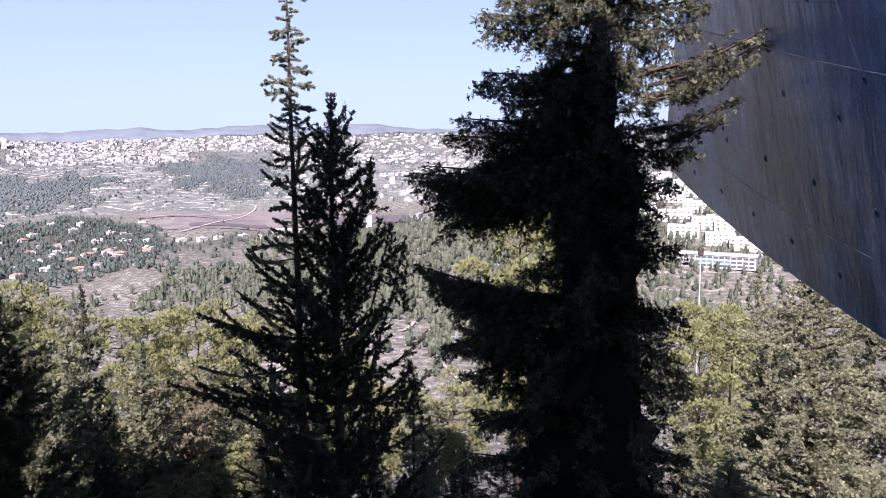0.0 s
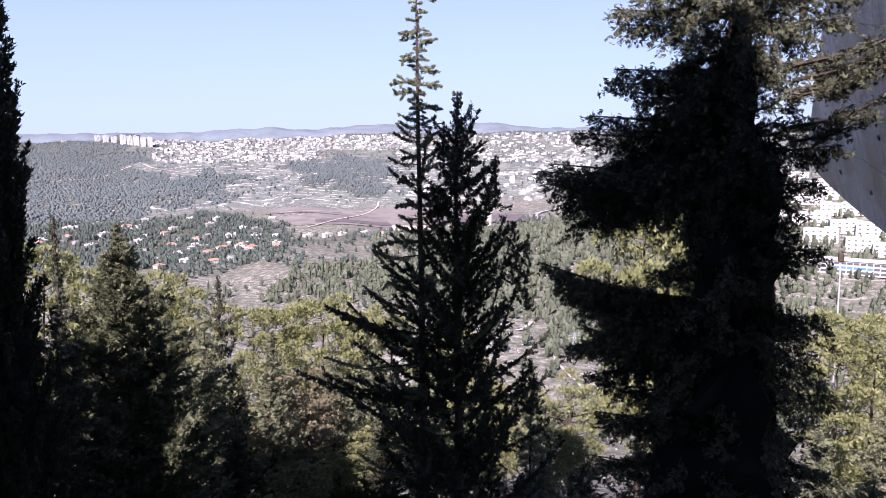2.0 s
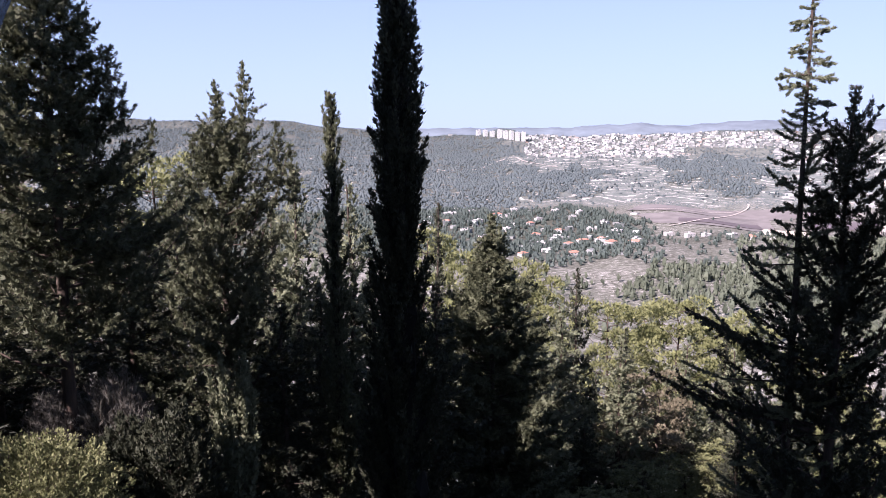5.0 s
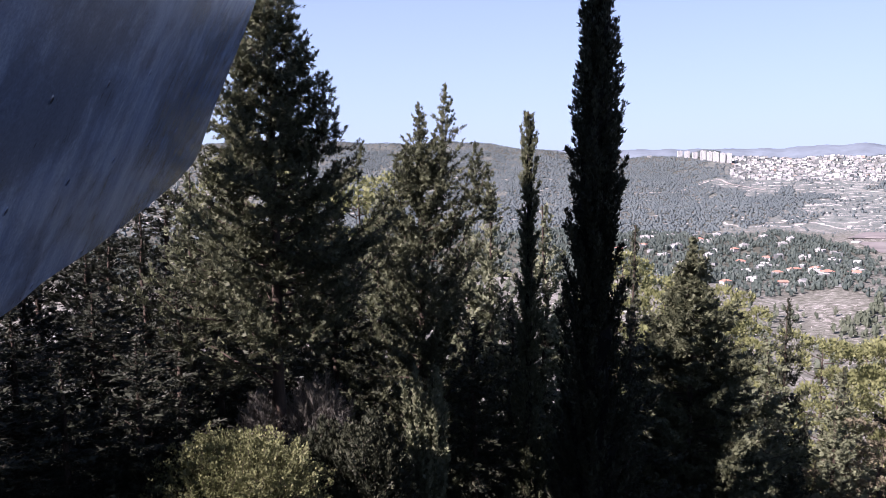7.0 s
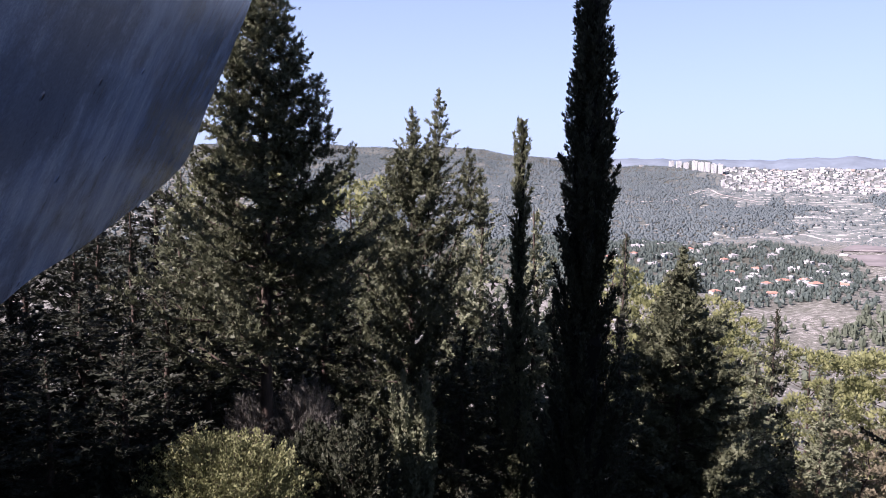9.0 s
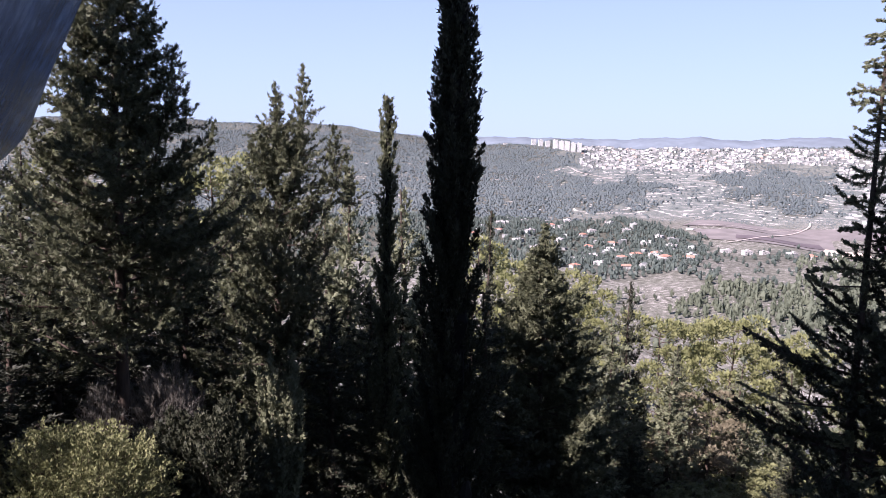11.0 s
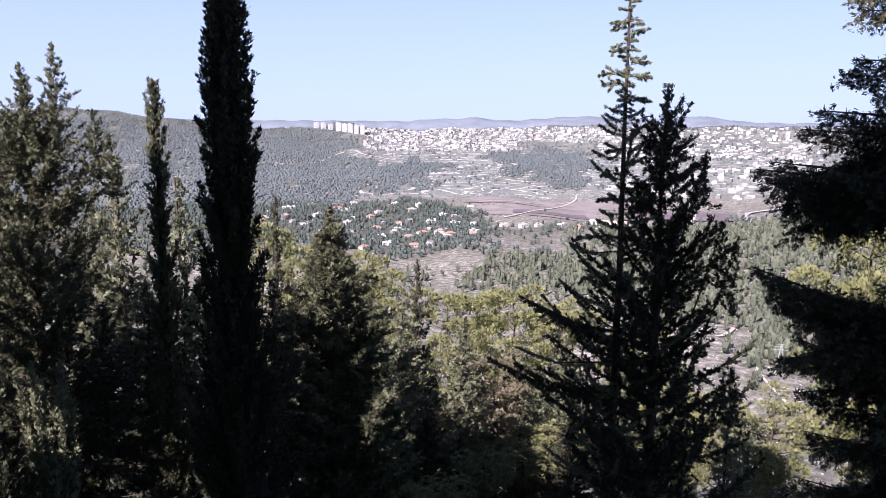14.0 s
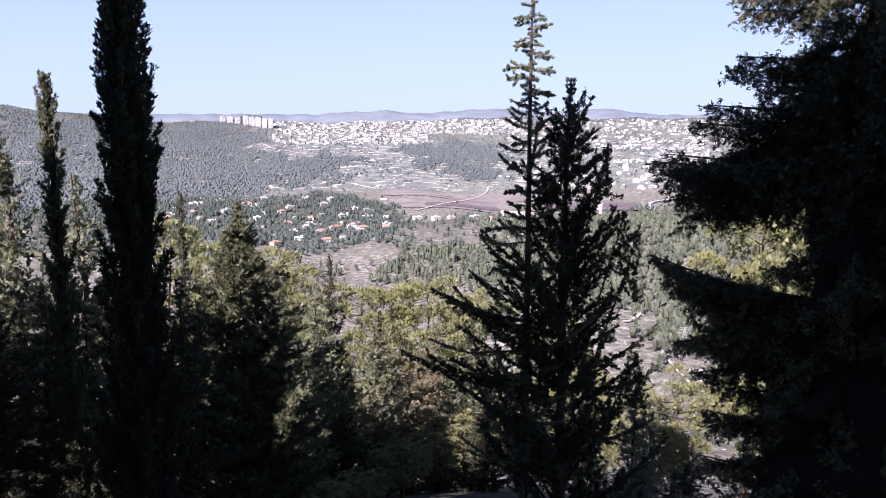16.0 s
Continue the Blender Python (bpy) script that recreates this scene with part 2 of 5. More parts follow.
def zone(az, r):
    """How thickly the land is wooded, 0 to 1."""
    az, r = az + 0.9 * np.sin(r * 0.0151 + 0.7) + 0.6 * np.sin(r * 0.037 + az), r + 35 * smooth(r, 900, 1600) * (np.sin(az * 1.9) + np.sin(az * 4.3 + r * 0.004))
    d = np.zeros_like(r)
    n1 = np.sin(r * 0.013 + az * 0.9) + np.sin(r * 0.031 - az * 1.7) + np.sin(az * 2.3 + 1.0)
    d = np.where(r > 1450, 0.15 + 0.55 * smooth(az, 22, 36) + 0.12 * n1, d)
    d = np.where((r > 1600) & (az < 30) & (az > 8), 0.16 + 0.06 * n1, d)
    wood_a = (r > 1690 + 30 * n1) & (r < 2180 + 60 * np.sin(az * 1.3)) & (az > 23.6 + 0.5 * n1)
    wood_b = (r > 1720 + 45 * (az - 12.5) + 40 * n1) & (r < 2560) & (az > 12.6 + 0.4 * n1) & (az < 19.2 + 0.5 * n1)
    d = np.where((wood_a | wood_b) & (az < 30), 0.88, d)
    d = np.where((r > 2450) & (az < 32), 0.5, d)
    d = np.where((r > 2420) & (az >= 31), 0.9, d)
    d = np.where((r > 1500) & (az > 30), 0.90 + 0.12 * n1, d)
    d = np.where((r > 1080) & (r < 1750) & (az < 25.5) & (az > -2), np.where(r < 1180, 0.65, 0.012), d)
    d = np.where((r > 890 + 22 * n1) & (r <= 1500) & (az >= 16 + (r - 860) * 0.012 + 0.6 * n1), 0.95 + 0.15 * n1, d)
    d = np.where((r > 250) & (r <= 820) & (az > 3), 0.10 + 0.05 * n1 + 0.16 * smooth(r, 600, 820) * (1 - smooth(az, 19, 22)), d)
    d = np.where((r > 570 + 9 * (az - 4) + 20 * n1) & (r <= 900) & (az < 20.5) & (az > 4), 0.62 + 0.16 * n1, d)
    d = np.where((r > 900) & (r <= 1080) & (az < 20.5) & (az > 6), 0.3 + 0.1 * n1, d)
    d = np.where((r > 560) & (r <= 1080) & (az <= 8), 0.62, d)
    d = np.where((r > 250) & (r <= 560) & (az <= 4), 0.10 + 0.06 * n1, d)
    d = np.where((r > 455) & (r <= 560) & (az <= 2.0) & (az > -2), 0.75, d)
    d = np.where((r > 850) & (az < -13), 0.3, d)
    d = np.where((r > 420) & (r <= 850) & (az < -13), 0.35, d)
    d = np.where((r > 3000) & (np.abs(az - 30) < 2.2), 0.95, d)
    return np.clip(d, 0, 1)


# ---------------------------------------------------------------- the lie of the land
def build_ground():
    az = np.concatenate([np.arange(-180, -45, 5.0), np.arange(-45, 95, 0.6), np.arange(95, 180.1, 5.0)])
    r = np.concatenate([[0.5, 3, 6, 9], np.geomspace(12, 4900, 170)])
    A, R = np.meshgrid(np.radians(az), r, indexing="ij")
    X, Y = -np.sin(A) * R, np.cos(A) * R
    v = np.stack([X, Y, height(X, Y)], -1).reshape(-1, 3)
    na, nr = len(az), len(r)
    i, j = np.meshgrid(np.arange(na - 1), np.arange(nr - 1), indexing="ij")
    q = np.stack([i * nr + j, (i + 1) * nr + j, (i + 1) * nr + j + 1, i * nr + j + 1], -1).reshape(-1, 4)[:, ::-1]
    ob = mesh_of("ground", v, q, GROUND, smooth=True)
    cover = ob.data.attributes.new("undergrowth", "FLOAT", "POINT")
    dens = zone(np.degrees(A), R)
    near = 0.75 * (1 - smooth(R, 60, 160))
    far = 0.25 * smooth(R, 1620, 1800)
    cover.data.foreach_set("value", np.clip(np.maximum(np.maximum(dens * np.where(R < 1000, 0.5, 0.9), near), far), 0, 0.9).astype(np.float32).ravel())
    # weight of the haze-greyed ground colour, rising with distance
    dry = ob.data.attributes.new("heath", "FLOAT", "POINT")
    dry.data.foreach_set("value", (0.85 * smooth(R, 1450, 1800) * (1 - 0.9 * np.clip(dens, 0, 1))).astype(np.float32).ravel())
    steps = ob.data.attributes.new("terraced", "FLOAT", "POINT")
    az_, flank = np.degrees(A), smooth(R, 1560, 1680) * (1 - smooth(R, 2350, 2600))
    steps.data.foreach_set("value", np.clip(flank * (smooth(az_, 8, 13) * (1 - 0.35 * smooth(az_, 27, 33)) + 0.5 * (1 - smooth(az_, 2, 9))) + 0.35 * smooth(-az_, 12, 16) * smooth(R, 500, 700), 0, 1).astype(np.float32).ravel())
    return tagged(ob, "dry limestone hillside falling to a broad valley", "ground", kind="structure")


build_ground()

# the blue of distance haze is part of this base colour
RIDGE = plain("hazy_far_ridge", (0.112, 0.138, 0.162), 0.95, 0.18, 0.01)


def distant_ridge():
    """Hills on the skyline, haze-blue by their base colour, some kilometres behind the town."""
    a = np.arange(-30, 85, 0.25)
    el = 0.24 + 0.40 * np.exp(-((a - 13.0) / 4.2) ** 2) + 0.28 * np.exp(-((a - 20.9) / 1.5) ** 2) + 0.42 * np.exp(-((a - 5.4) / 2.4) ** 2) + 0.18 * np.exp(-((a - 23.6) / 1.2) ** 2)
    el = el + 0.03 * np.sin(a * 3.1) + 0.015 * np.sin(a * 11.0) + 0.01 * np.sin(a * 29.0)
    rows = []
    for r, dz in ((4300, -90.0), (4500, -25.0), (4650, 0.0), (4850, -60.0)):
        rows.append(np.stack([-np.sin(np.radians(a)) * r, np.cos(np.radians(a)) * r, EYE + 4650 * np.tan(np.radians(el)) + dz], -1))
    v = np.concatenate(rows)
    n_ = len(a)
    f = [(k * n_ + i, k * n_ + i + 1, (k + 1) * n_ + i + 1, (k + 1) * n_ + i) for k in range(3) for i in range(n_ - 1)]
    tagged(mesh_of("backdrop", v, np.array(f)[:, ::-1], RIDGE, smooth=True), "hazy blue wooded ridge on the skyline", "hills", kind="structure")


distant_ridge()

# ---------------------------------------------------------------- the concrete building with its two wings
AXIS = 26.0                       # heading of the building's axis
TURN = pose(0, 0, EYE, 0, 0, AXIS)


def wing(name, side, normal, offset, low, lead, label):
    """A leaning slab: inner face on the plane normal . p = offset; low and lead give its lower and outer edge as (y, z)."""
    nx, ny, nz = normal
    outline = low + lead
    bm = bmesh.new()
    inner = [bm.verts.new(((offset - ny * y - nz * z) / nx, y, z)) for y, z in outline]
    face = bm.faces.new(inner)
    ext = bmesh.ops.extrude_face_region(bm, geom=[face])
    out = Vector(normal).normalized() * (0.35 if nx * side > 0 else -0.35)
    bmesh.ops.translate(bm, vec=out, verts=[g for g in ext["geom"] if isinstance(g, bmesh.types.BMVert)])
    bmesh.ops.recalc_face_normals(bm, faces=bm.faces)
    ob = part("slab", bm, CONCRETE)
    top = empty(name)
    top.matrix_basis = TURN
    ob.parent = top
    return tagged(top, label, "concrete wing", kind="structure")


def bow(pts, n=8):
    """A smooth curve through points (Catmull-Rom)."""
    out = []
    p = [pts[0]] + pts + [pts[-1]]
    for a, b_, c_, d in zip(p, p[1:], p[2:], p[3:]):
        for k in range(n):
            t = k / n
            out.append(tuple(0.5 * (2 * q + (s - w) * t + (2 * w - 5 * q + 4 * s - e) * t * t + (3 * q - w - 3 * s + e) * t ** 3)
                             for w, q, s, e in zip(a, b_, c_, d)))
    return out + [pts[-1]]


R_LOW = bow([(-2.0, -3.0), (2.0, -2.75), (5.34, -2.28), (6.9, -2.01), (8.1, -1.76), (9.2, -1.48), (10.3, -1.17), (11.4, -0.75), (11.6, -0.3)])
R_LEAD = bow([(11.2, 0.05), (10.3, 1.0), (9.3, 1.95), (8.6, 2.0), (7.0, 1.75), (5.75, 1.5), (4.0, 1.3), (-2.0, 1.3)])
L_LOW = bow([(-2.0, -1.9), (2.0, -1.9), (5.5, -1.75), (6.65, -1.48), (8.3, -1.22), (11.1, -0.52), (11.9, -0.15)])
L_LEAD = bow([(12.0, 0.05), (11.5, 0.86), (11.25, 1.7), (10.8, 2.59), (9.8, 3.5), (8.0, 4.0), (2.0, 4.2), (-2.0, 4.2)])
wing("wing_right", 1, (0.866, -0.418, 0.274), 4.02, R_LOW, R_LEAD, "dark board-marked concrete wing with tie holes, leaning outwards")
wing("wing_left", -1, (0.754, 0.439, -0.489), -2.58, L_LOW, L_LEAD, "grey board-marked concrete wing with tie holes, leaning outwards")


def on_wing(az, el, normal, offset):
    """Where the sight line at (az, el) from the terrace meets the inner face of a wing, in the building's own metres."""
    a, e = radians(az - AXIS), radians(el)
    d = Vector((-math.sin(a) * math.cos(e), math.cos(a) * math.cos(e), math.sin(e)))
    n_ = Vector(normal)
    return d * (offset / d.dot(n_))


# near-black for the shade in the tie holes, which are not cut
HOLE_SHADE = plain("dark_hole", (0.03, 0.03, 0.032), 0.9)
# pale colour that paints the highlight along the formwork joints
JOINT_HIGHLIGHT = plain("joint_highlight", (0.55, 0.54, 0.52), 0.8)


def tie_hole(top, p, normal):
    """An oblong cone hole: a raised, worn rim round a flat near-black disc in place of its shade."""
    n_ = Vector(normal).normalized()
    n_ = n_ if n_.dot(p) < 0 else -n_
    m = Matrix.Translation(p + n_ * 0.004) @ n_.to_track_quat("Z", "Y").to_matrix().to_4x4()
    bm = bmesh.new()
    bmesh.ops.create_circle(bm, cap_ends=True, segments=10, radius=0.024, matrix=m @ Matrix.Diagonal((1, 1.5, 1, 1)))
    hole = part("tie_hole", bm, HOLE_SHADE, top)
    bm = bmesh.new()
    bmesh.ops.create_cone(bm, cap_ends=False, segments=10, radius1=0.04, radius2=0.026, depth=0.012, matrix=m @ Matrix.Diagonal((1, 1.4, 1, 1)))
    part("rim", bm, CONCRETE, hole)


def joint(top, pts, normal, width=0.018):
    """A thin bead along a formwork joint, coloured pale for the highlight on the groove."""
    n_ = Vector(normal).normalized()
    n_ = n_ if n_.dot(pts[0]) < 0 else -n_
    line = bow([tuple(p) for p in pts], 6)
    rng = random.Random(int(pts[0][1] * 100))
    v, f = tubes([np.array([(*(Vector(p) + n_ * 0.002), width * rng.uniform(0.25, 0.75)) for p in line])], 5)
    mesh_of("joint_bead", v, f, JOINT_HIGHLIGHT, top)


RIGHT, LEFT = bpy.data.objects["wing_right"], bpy.data.objects["wing_left"]
RN, RO, LN, LO = (0.866, -0.418, 0.274), 4.02, (0.754, 0.439, -0.489), -2.58
R_ROWS = [((-17.8, -2.9), (-27.2, -9.5), 5), ((-19.8, -0.7), (-29.1, -5.4), 4), ((-23.2, 2.3), (-26.6, 0.7), 2), ((-24.3, 8.2), (-27.9, 3.0), 2)]
for (a0, e0), (a1, e1), k in R_ROWS:
    p, q = on_wing(a0, e0, RN, RO), on_wing(a1, e1, RN, RO)
    for i in range(k):
        tie_hole(RIGHT, p.lerp(q, i / (k - 1)), RN)
L_ROWS = [((66.0, 3.9), (78.6, -2.0), 6), ((65.4, 8.0), (75.7, 4.9), 5), ((69.5, -1.9), (77.2, -6.8), 4)]
for (a0, e0), (a1, e1), k in L_ROWS:
    p, q = on_wing(a0 + 0.9, e0 - 1.5, LN, LO), on_wing(a1 + 0.9, e1 - 1.5, LN, LO)
    for i in range(k):
        tie_hole(LEFT, p.lerp(q, i / (k - 1)), LN)
joint(RIGHT, [on_wing(a, e, RN, RO) for a, e in ((-16.9, 6.9), (-17.9, 6.6), (-23.5, 4.8), (-27.7, 3.6), (-31.0, 2.8))], RN)
joint(RIGHT, [on_wing(a, e, RN, RO) for a, e in ((-25.2, 10.5), (-26.0, 8.0), (-27.7, 3.6))], RN)
joint(RIGHT, [on_wing(a, e, RN, RO) for a, e in ((-16.6, -0.4), (-18.2, -1.5), (-20.0, -2.9), (-24.0, -5.7), (-29.0, -8.3))], RN, 0.012)


def build_hall():
    """The long prism behind the terrace; its height and an added unseen wall are set for the shadow."""
    top = empty("museum_hall")
    top.matrix_basis = TURN
    bm = bmesh.new()
    prof = [(-5.6, -1.75), (5.6, -1.75), (5.6, 3.0), (4.8, 7.0), (3.0, 9.2), (-3.0, 9.2), (-4.8, 7.0), (-5.6, 3.0)]
    a = [bm.verts.new((x, -2.6, z)) for x, z in prof]
    c_ = [bm.verts.new((x, -45.0, z)) for x, z in prof]
    bm.faces.new(a)
    bm.faces.new(c_[::-1])
    for k in range(len(prof)):
        bm.faces.new((a[k], c_[k], c_[(k + 1) % len(prof)], a[(k + 1) % len(prof)]))
    bmesh.ops.recalc_face_normals(bm, faces=bm.faces)
    part("shell", bm, CONCRETE, top)
    bm = bmesh.new()
    bmesh.ops.create_cube(bm, size=1, matrix=Matrix.Translation((0, -1.0, -1.9)) @ Matrix.Diagonal((11, 5.0, 0.6, 1)))
    part("terrace_slab", bm, CONCRETE, top)
    bm = bmesh.new()
    bmesh.ops.create_cube(bm, size=1, matrix=Matrix.Translation((0, -12.0, -5.5)) @ Matrix.Diagonal((9, 22.0, 7, 1)))
    part("foundation", bm, CONCRETE, top)
    # unseen wall behind the camera, outlined only to shade the near trees
    shadow_outline = [(-17.6, -10.0), (-17.6, 12.6), (-19.5, 14.0), (-19.5, 20.3), (-21.2, 20.3), (-21.2, 16.9), (-22.0, 16.9), (-22.0, 21.0), (-19.5, 21.2), (-19.4, 25.9), (-17.7, 26.0), (-17.4, 23.0), (-11.9, 23.7), (-9.3, 23.6),
             (-8.3, 20.3), (-8.1, 16.6), (-7.6, 14.9), (-4.75, 14.5), (-2.9, 13.7), (-2.4, 12.9), (-1.9, 12.3), (-1.0, 11.6), (0.0, 9.5), (4.0, 8.5), (4.0, -10.0)]
    bm = bmesh.new()
    front = bm.faces.new([bm.verts.new((x, -5.0, z)) for x, z in shadow_outline])
    deep = bmesh.ops.extrude_face_region(bm, geom=[front])
    bmesh.ops.translate(bm, vec=(0, -0.8, 0), verts=[g for g in deep["geom"] if isinstance(g, bmesh.types.BMVert)])
    bmesh.ops.recalc_face_normals(bm, faces=bm.faces)
    part("shadow_wall", bm, CONCRETE, top)
    tagged(top, "long grey concrete hall that opens onto the terrace, plus an unseen wall added for shadow", "building", kind="structure")


build_hall()


# ---------------------------------------------------------------- trees
def sprays(centres, dirs, length, width, rng, blades=3):
    """A small flat feather at every centre: narrow pointed blades that fan out from one foot."""
    n_ = len(centres)
    d = dirs / np.maximum(np.linalg.norm(dirs, axis=1, keepdims=True), 1e-6)
    u = np.cross(d, rng.normal(size=(n_, 3)))
    u /= np.maximum(np.linalg.norm(u, axis=1, keepdims=True), 1e-6)
    w = np.cross(d, u)
    L, W = length[:, None], width[:, None]
    foot = centres - d * L * 0.45
    V = [foot]
    for k in range(blades):
        side = 0.0 if k == 0 else (0.46 if k % 2 else -0.46) * (1 + 0.25 * (k > 2))
        e = d + u * (side + 0.16 * rng.normal(size=(n_, 1))) + w * 0.16 * rng.normal(size=(n_, 1))
        e /= np.linalg.norm(e, axis=1, keepdims=True)
        reach = L * (1.0 if k == 0 else 0.78)
        V += [foot + e * reach, foot + e * reach * 0.42 + np.cross(e, w) * W * 1.1]
    v = np.stack(V, 1).reshape(-1, 3)
    step = 1 + 2 * blades
    base = np.arange(n_)[:, None] * step
    f = np.concatenate([np.hstack([base, base + 1 + 2 * k, base + 2 + 2 * k]) for k in range(blades)])
    return v, f


def limb_line(a, b_, sag, r, n_=6):
    """A limb from a to b_ which sags (or, if negative, bows upwards) between."""
    a, b_ = np.array(a, dtype=float), np.array(b_, dtype=float)
    s = np.linspace(0, 1, n_)[:, None]
    p = a + (b_ - a) * s
    p[:, 2] -= sag * 4 * (s * (1 - s))[:, 0]
    return np.hstack([p, (r * (1 - 0.85 * s))])


# near-black colour that stands in for the shade inside crowns
INNER = plain("crown_shade", (0.006, 0.0055, 0.004), 0.95, 0.4, 5.0)


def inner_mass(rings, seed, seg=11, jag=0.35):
    """A near-black jagged shell in place of a crown's inner shade: round the stem through rings (height, radius)."""
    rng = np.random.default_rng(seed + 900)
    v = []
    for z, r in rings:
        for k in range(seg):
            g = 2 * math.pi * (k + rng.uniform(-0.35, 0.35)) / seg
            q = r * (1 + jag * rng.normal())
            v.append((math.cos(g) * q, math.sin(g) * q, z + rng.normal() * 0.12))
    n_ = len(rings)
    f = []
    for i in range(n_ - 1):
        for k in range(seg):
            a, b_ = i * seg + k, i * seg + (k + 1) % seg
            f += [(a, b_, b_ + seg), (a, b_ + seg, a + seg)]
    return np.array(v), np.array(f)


def tree(name, place, trunk_lines, limbs, leaf, spray=0.2, fill=0.0, blades=2, per_metre=60, tuft=0.28, droop=0.0, seed=1, label="", category="tree", slim=0.22, start=0.2, group="", mass=None, thick=1.5):
    """A tree at place: trunk_lines and limbs are tubes in its own metres; each limb carries tufts of sprays."""
    rng = np.random.default_rng(seed)
    top = empty(name, place)
    v, f = tubes([np.array(t) for t in trunk_lines], 7)
    v2, f2 = tubes([np.asarray(q)[[0, len(q) // 2, len(q) - 1]] for q in limbs], 3)
    mesh_of("trunk", np.vstack([v, v2]), np.vstack([f, f2 + len(v)]), BARK, top, "brown bark trunk and limbs", smooth=True)
    C, D, S = [], [], []
    for L in limbs:
        p = np.asarray(L)[:, :3]
        seg = np.diff(p, axis=0)
        length = np.linalg.norm(seg, axis=1).sum()
        k = max(6, int(length * per_metre))
        s = start + (1 - start) * rng.random(k) ** 0.85
        q = s * (len(p) - 1)
        i = np.minimum(q.astype(int), len(p) - 2)
        c = p[i] + seg[i] * (q - i)[:, None]
        along = seg[i] / np.linalg.norm(seg[i], axis=1, keepdims=True)
        reach = tuft * (1.12 - 0.75 * s) * min(1.0, 0.35 + length)
        off = rng.normal(size=(k, 3)) * reach[:, None] * 0.46
        off[:, 2] *= 0.8
        off[:, 2] -= droop * np.abs(rng.normal(size=k)) * reach
        C.append(c + off)
        D.append(along * 0.9 + off / np.maximum(reach[:, None], 0.02) * 0.55 + rng.normal(size=(k, 3)) * 0.3 + np.array([0, 0, 0.25 - droop]))
        S.append(np.full(k, spray) * (0.6 + 0.8 * rng.random(k)))
        # older, thicker foliage close to the limb
        m_ = int(k * fill)
        if m_:
            q = rng.random(m_) * 0.7 * (len(p) - 1)
            i = np.minimum(q.astype(int), len(p) - 2)
            C.append(p[i] + seg[i] * (q - i)[:, None] + rng.normal(size=(m_, 3)) * tuft * 0.3)
            D.append(rng.normal(size=(m_, 3)) + seg[i])
            S.append(np.full(m_, spray * thick) * (0.7 + 0.6 * rng.random(m_)))
    C, D, S = np.vstack(C), np.vstack(D), np.concatenate(S)
    v, f = sprays(C, D, S, S * slim, rng, blades)
    mesh_of("crown", v, f, leaf, top)
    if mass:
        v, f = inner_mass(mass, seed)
        mesh_of("shade_core", v, f, INNER, top, "near-black shell that stands in for shade inside the crown")
    return tagged(top, label, category, group)


def upswept(h, profile, n_limbs, rise=0.55, seed=1, low=0.08, bare=0.0, jitter=0.25, r0=0.012, core=True, squash=1.0):
    """Limbs round an upright stem of height h. profile: pairs (share of the height, crown radius)."""
    rng = np.random.default_rng(seed)
    hs, rs = zip(*profile)
    out = []
    for k in range(n_limbs):
        u = low + (1 - low) * ((k + rng.random()) / n_limbs) ** 0.9
        rad = np.interp(u, hs, rs) * (1 + jitter * rng.normal())
        rad = max(rad, 0.08)
        g = k * 2.39996 + rng.normal() * 0.3
        rs_ = rise * (1 + 0.35 * rng.normal()) + 0.12 * rng.normal()
        z0 = u * h - rad * rs_
        a = (0, 0, max(0.1, z0))
        e = (math.cos(g) * rad, math.sin(g) * rad * squash, z0 + rad * rs_ * (1 + 0.5 * rng.random()))
        out.append(limb_line(a, e, 0.10 * rad if rise > 0.2 else -0.12 * rad, r0 * (0.5 + rad)))
    if core:
        for k in range(max(4, int(h * 1.2))):
            z = h * (low + (1 - low) * k / max(4, int(h * 1.2)))
            out.append(limb_line((0, 0, z), (rng.normal() * 0.1, rng.normal() * 0.1, min(h, z + h / 10)), 0, 0.01))
    return out


def stem(h, r, lean=(0, 0), wobble=0.05, seed=0):
    rng = np.random.default_rng(seed)
    n_ = 9
    return [(lean[0] * s + rng.normal() * wobble * s, lean[1] * s + rng.normal() * wobble * s, -0.6 + (h + 0.6) * s, r * (1 - 0.93 * s) + 0.008) for s in np.linspace(0, 1, n_)]


def simple_tree(name, az, r, top_el, profile, n_limbs, leaf, label, r_trunk=0.14, rise=0.55, base=None, seed=1, **kw):
    """A tree whose foot stands on the ground at heading az and distance r, and whose top is seen at the height top_el (degrees)."""
    x, y = at(az, r)
    z = float(height(x, y)) if base is None else base
    h = EYE + r * math.tan(radians(top_el)) - z
    share = kw.pop("share", 0.0)
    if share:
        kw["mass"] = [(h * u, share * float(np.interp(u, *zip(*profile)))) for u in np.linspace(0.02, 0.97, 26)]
    lim = {k: kw.pop(k) for k in list(kw) if k in ("low", "jitter", "core", "squash")}
    return tree(name, (x, y, z), [stem(h, r_trunk, seed=seed)], upswept(h, profile, n_limbs, rise, seed, **lim), leaf, seed=seed, label=label, **kw)


def place_of(az, el, r):
    """The point seen from the terrace at heading az and height el (degrees), r metres off along the ground."""
    x, y = at(az, r)
    return np.array([x, y, EYE + r * math.tan(radians(el))])


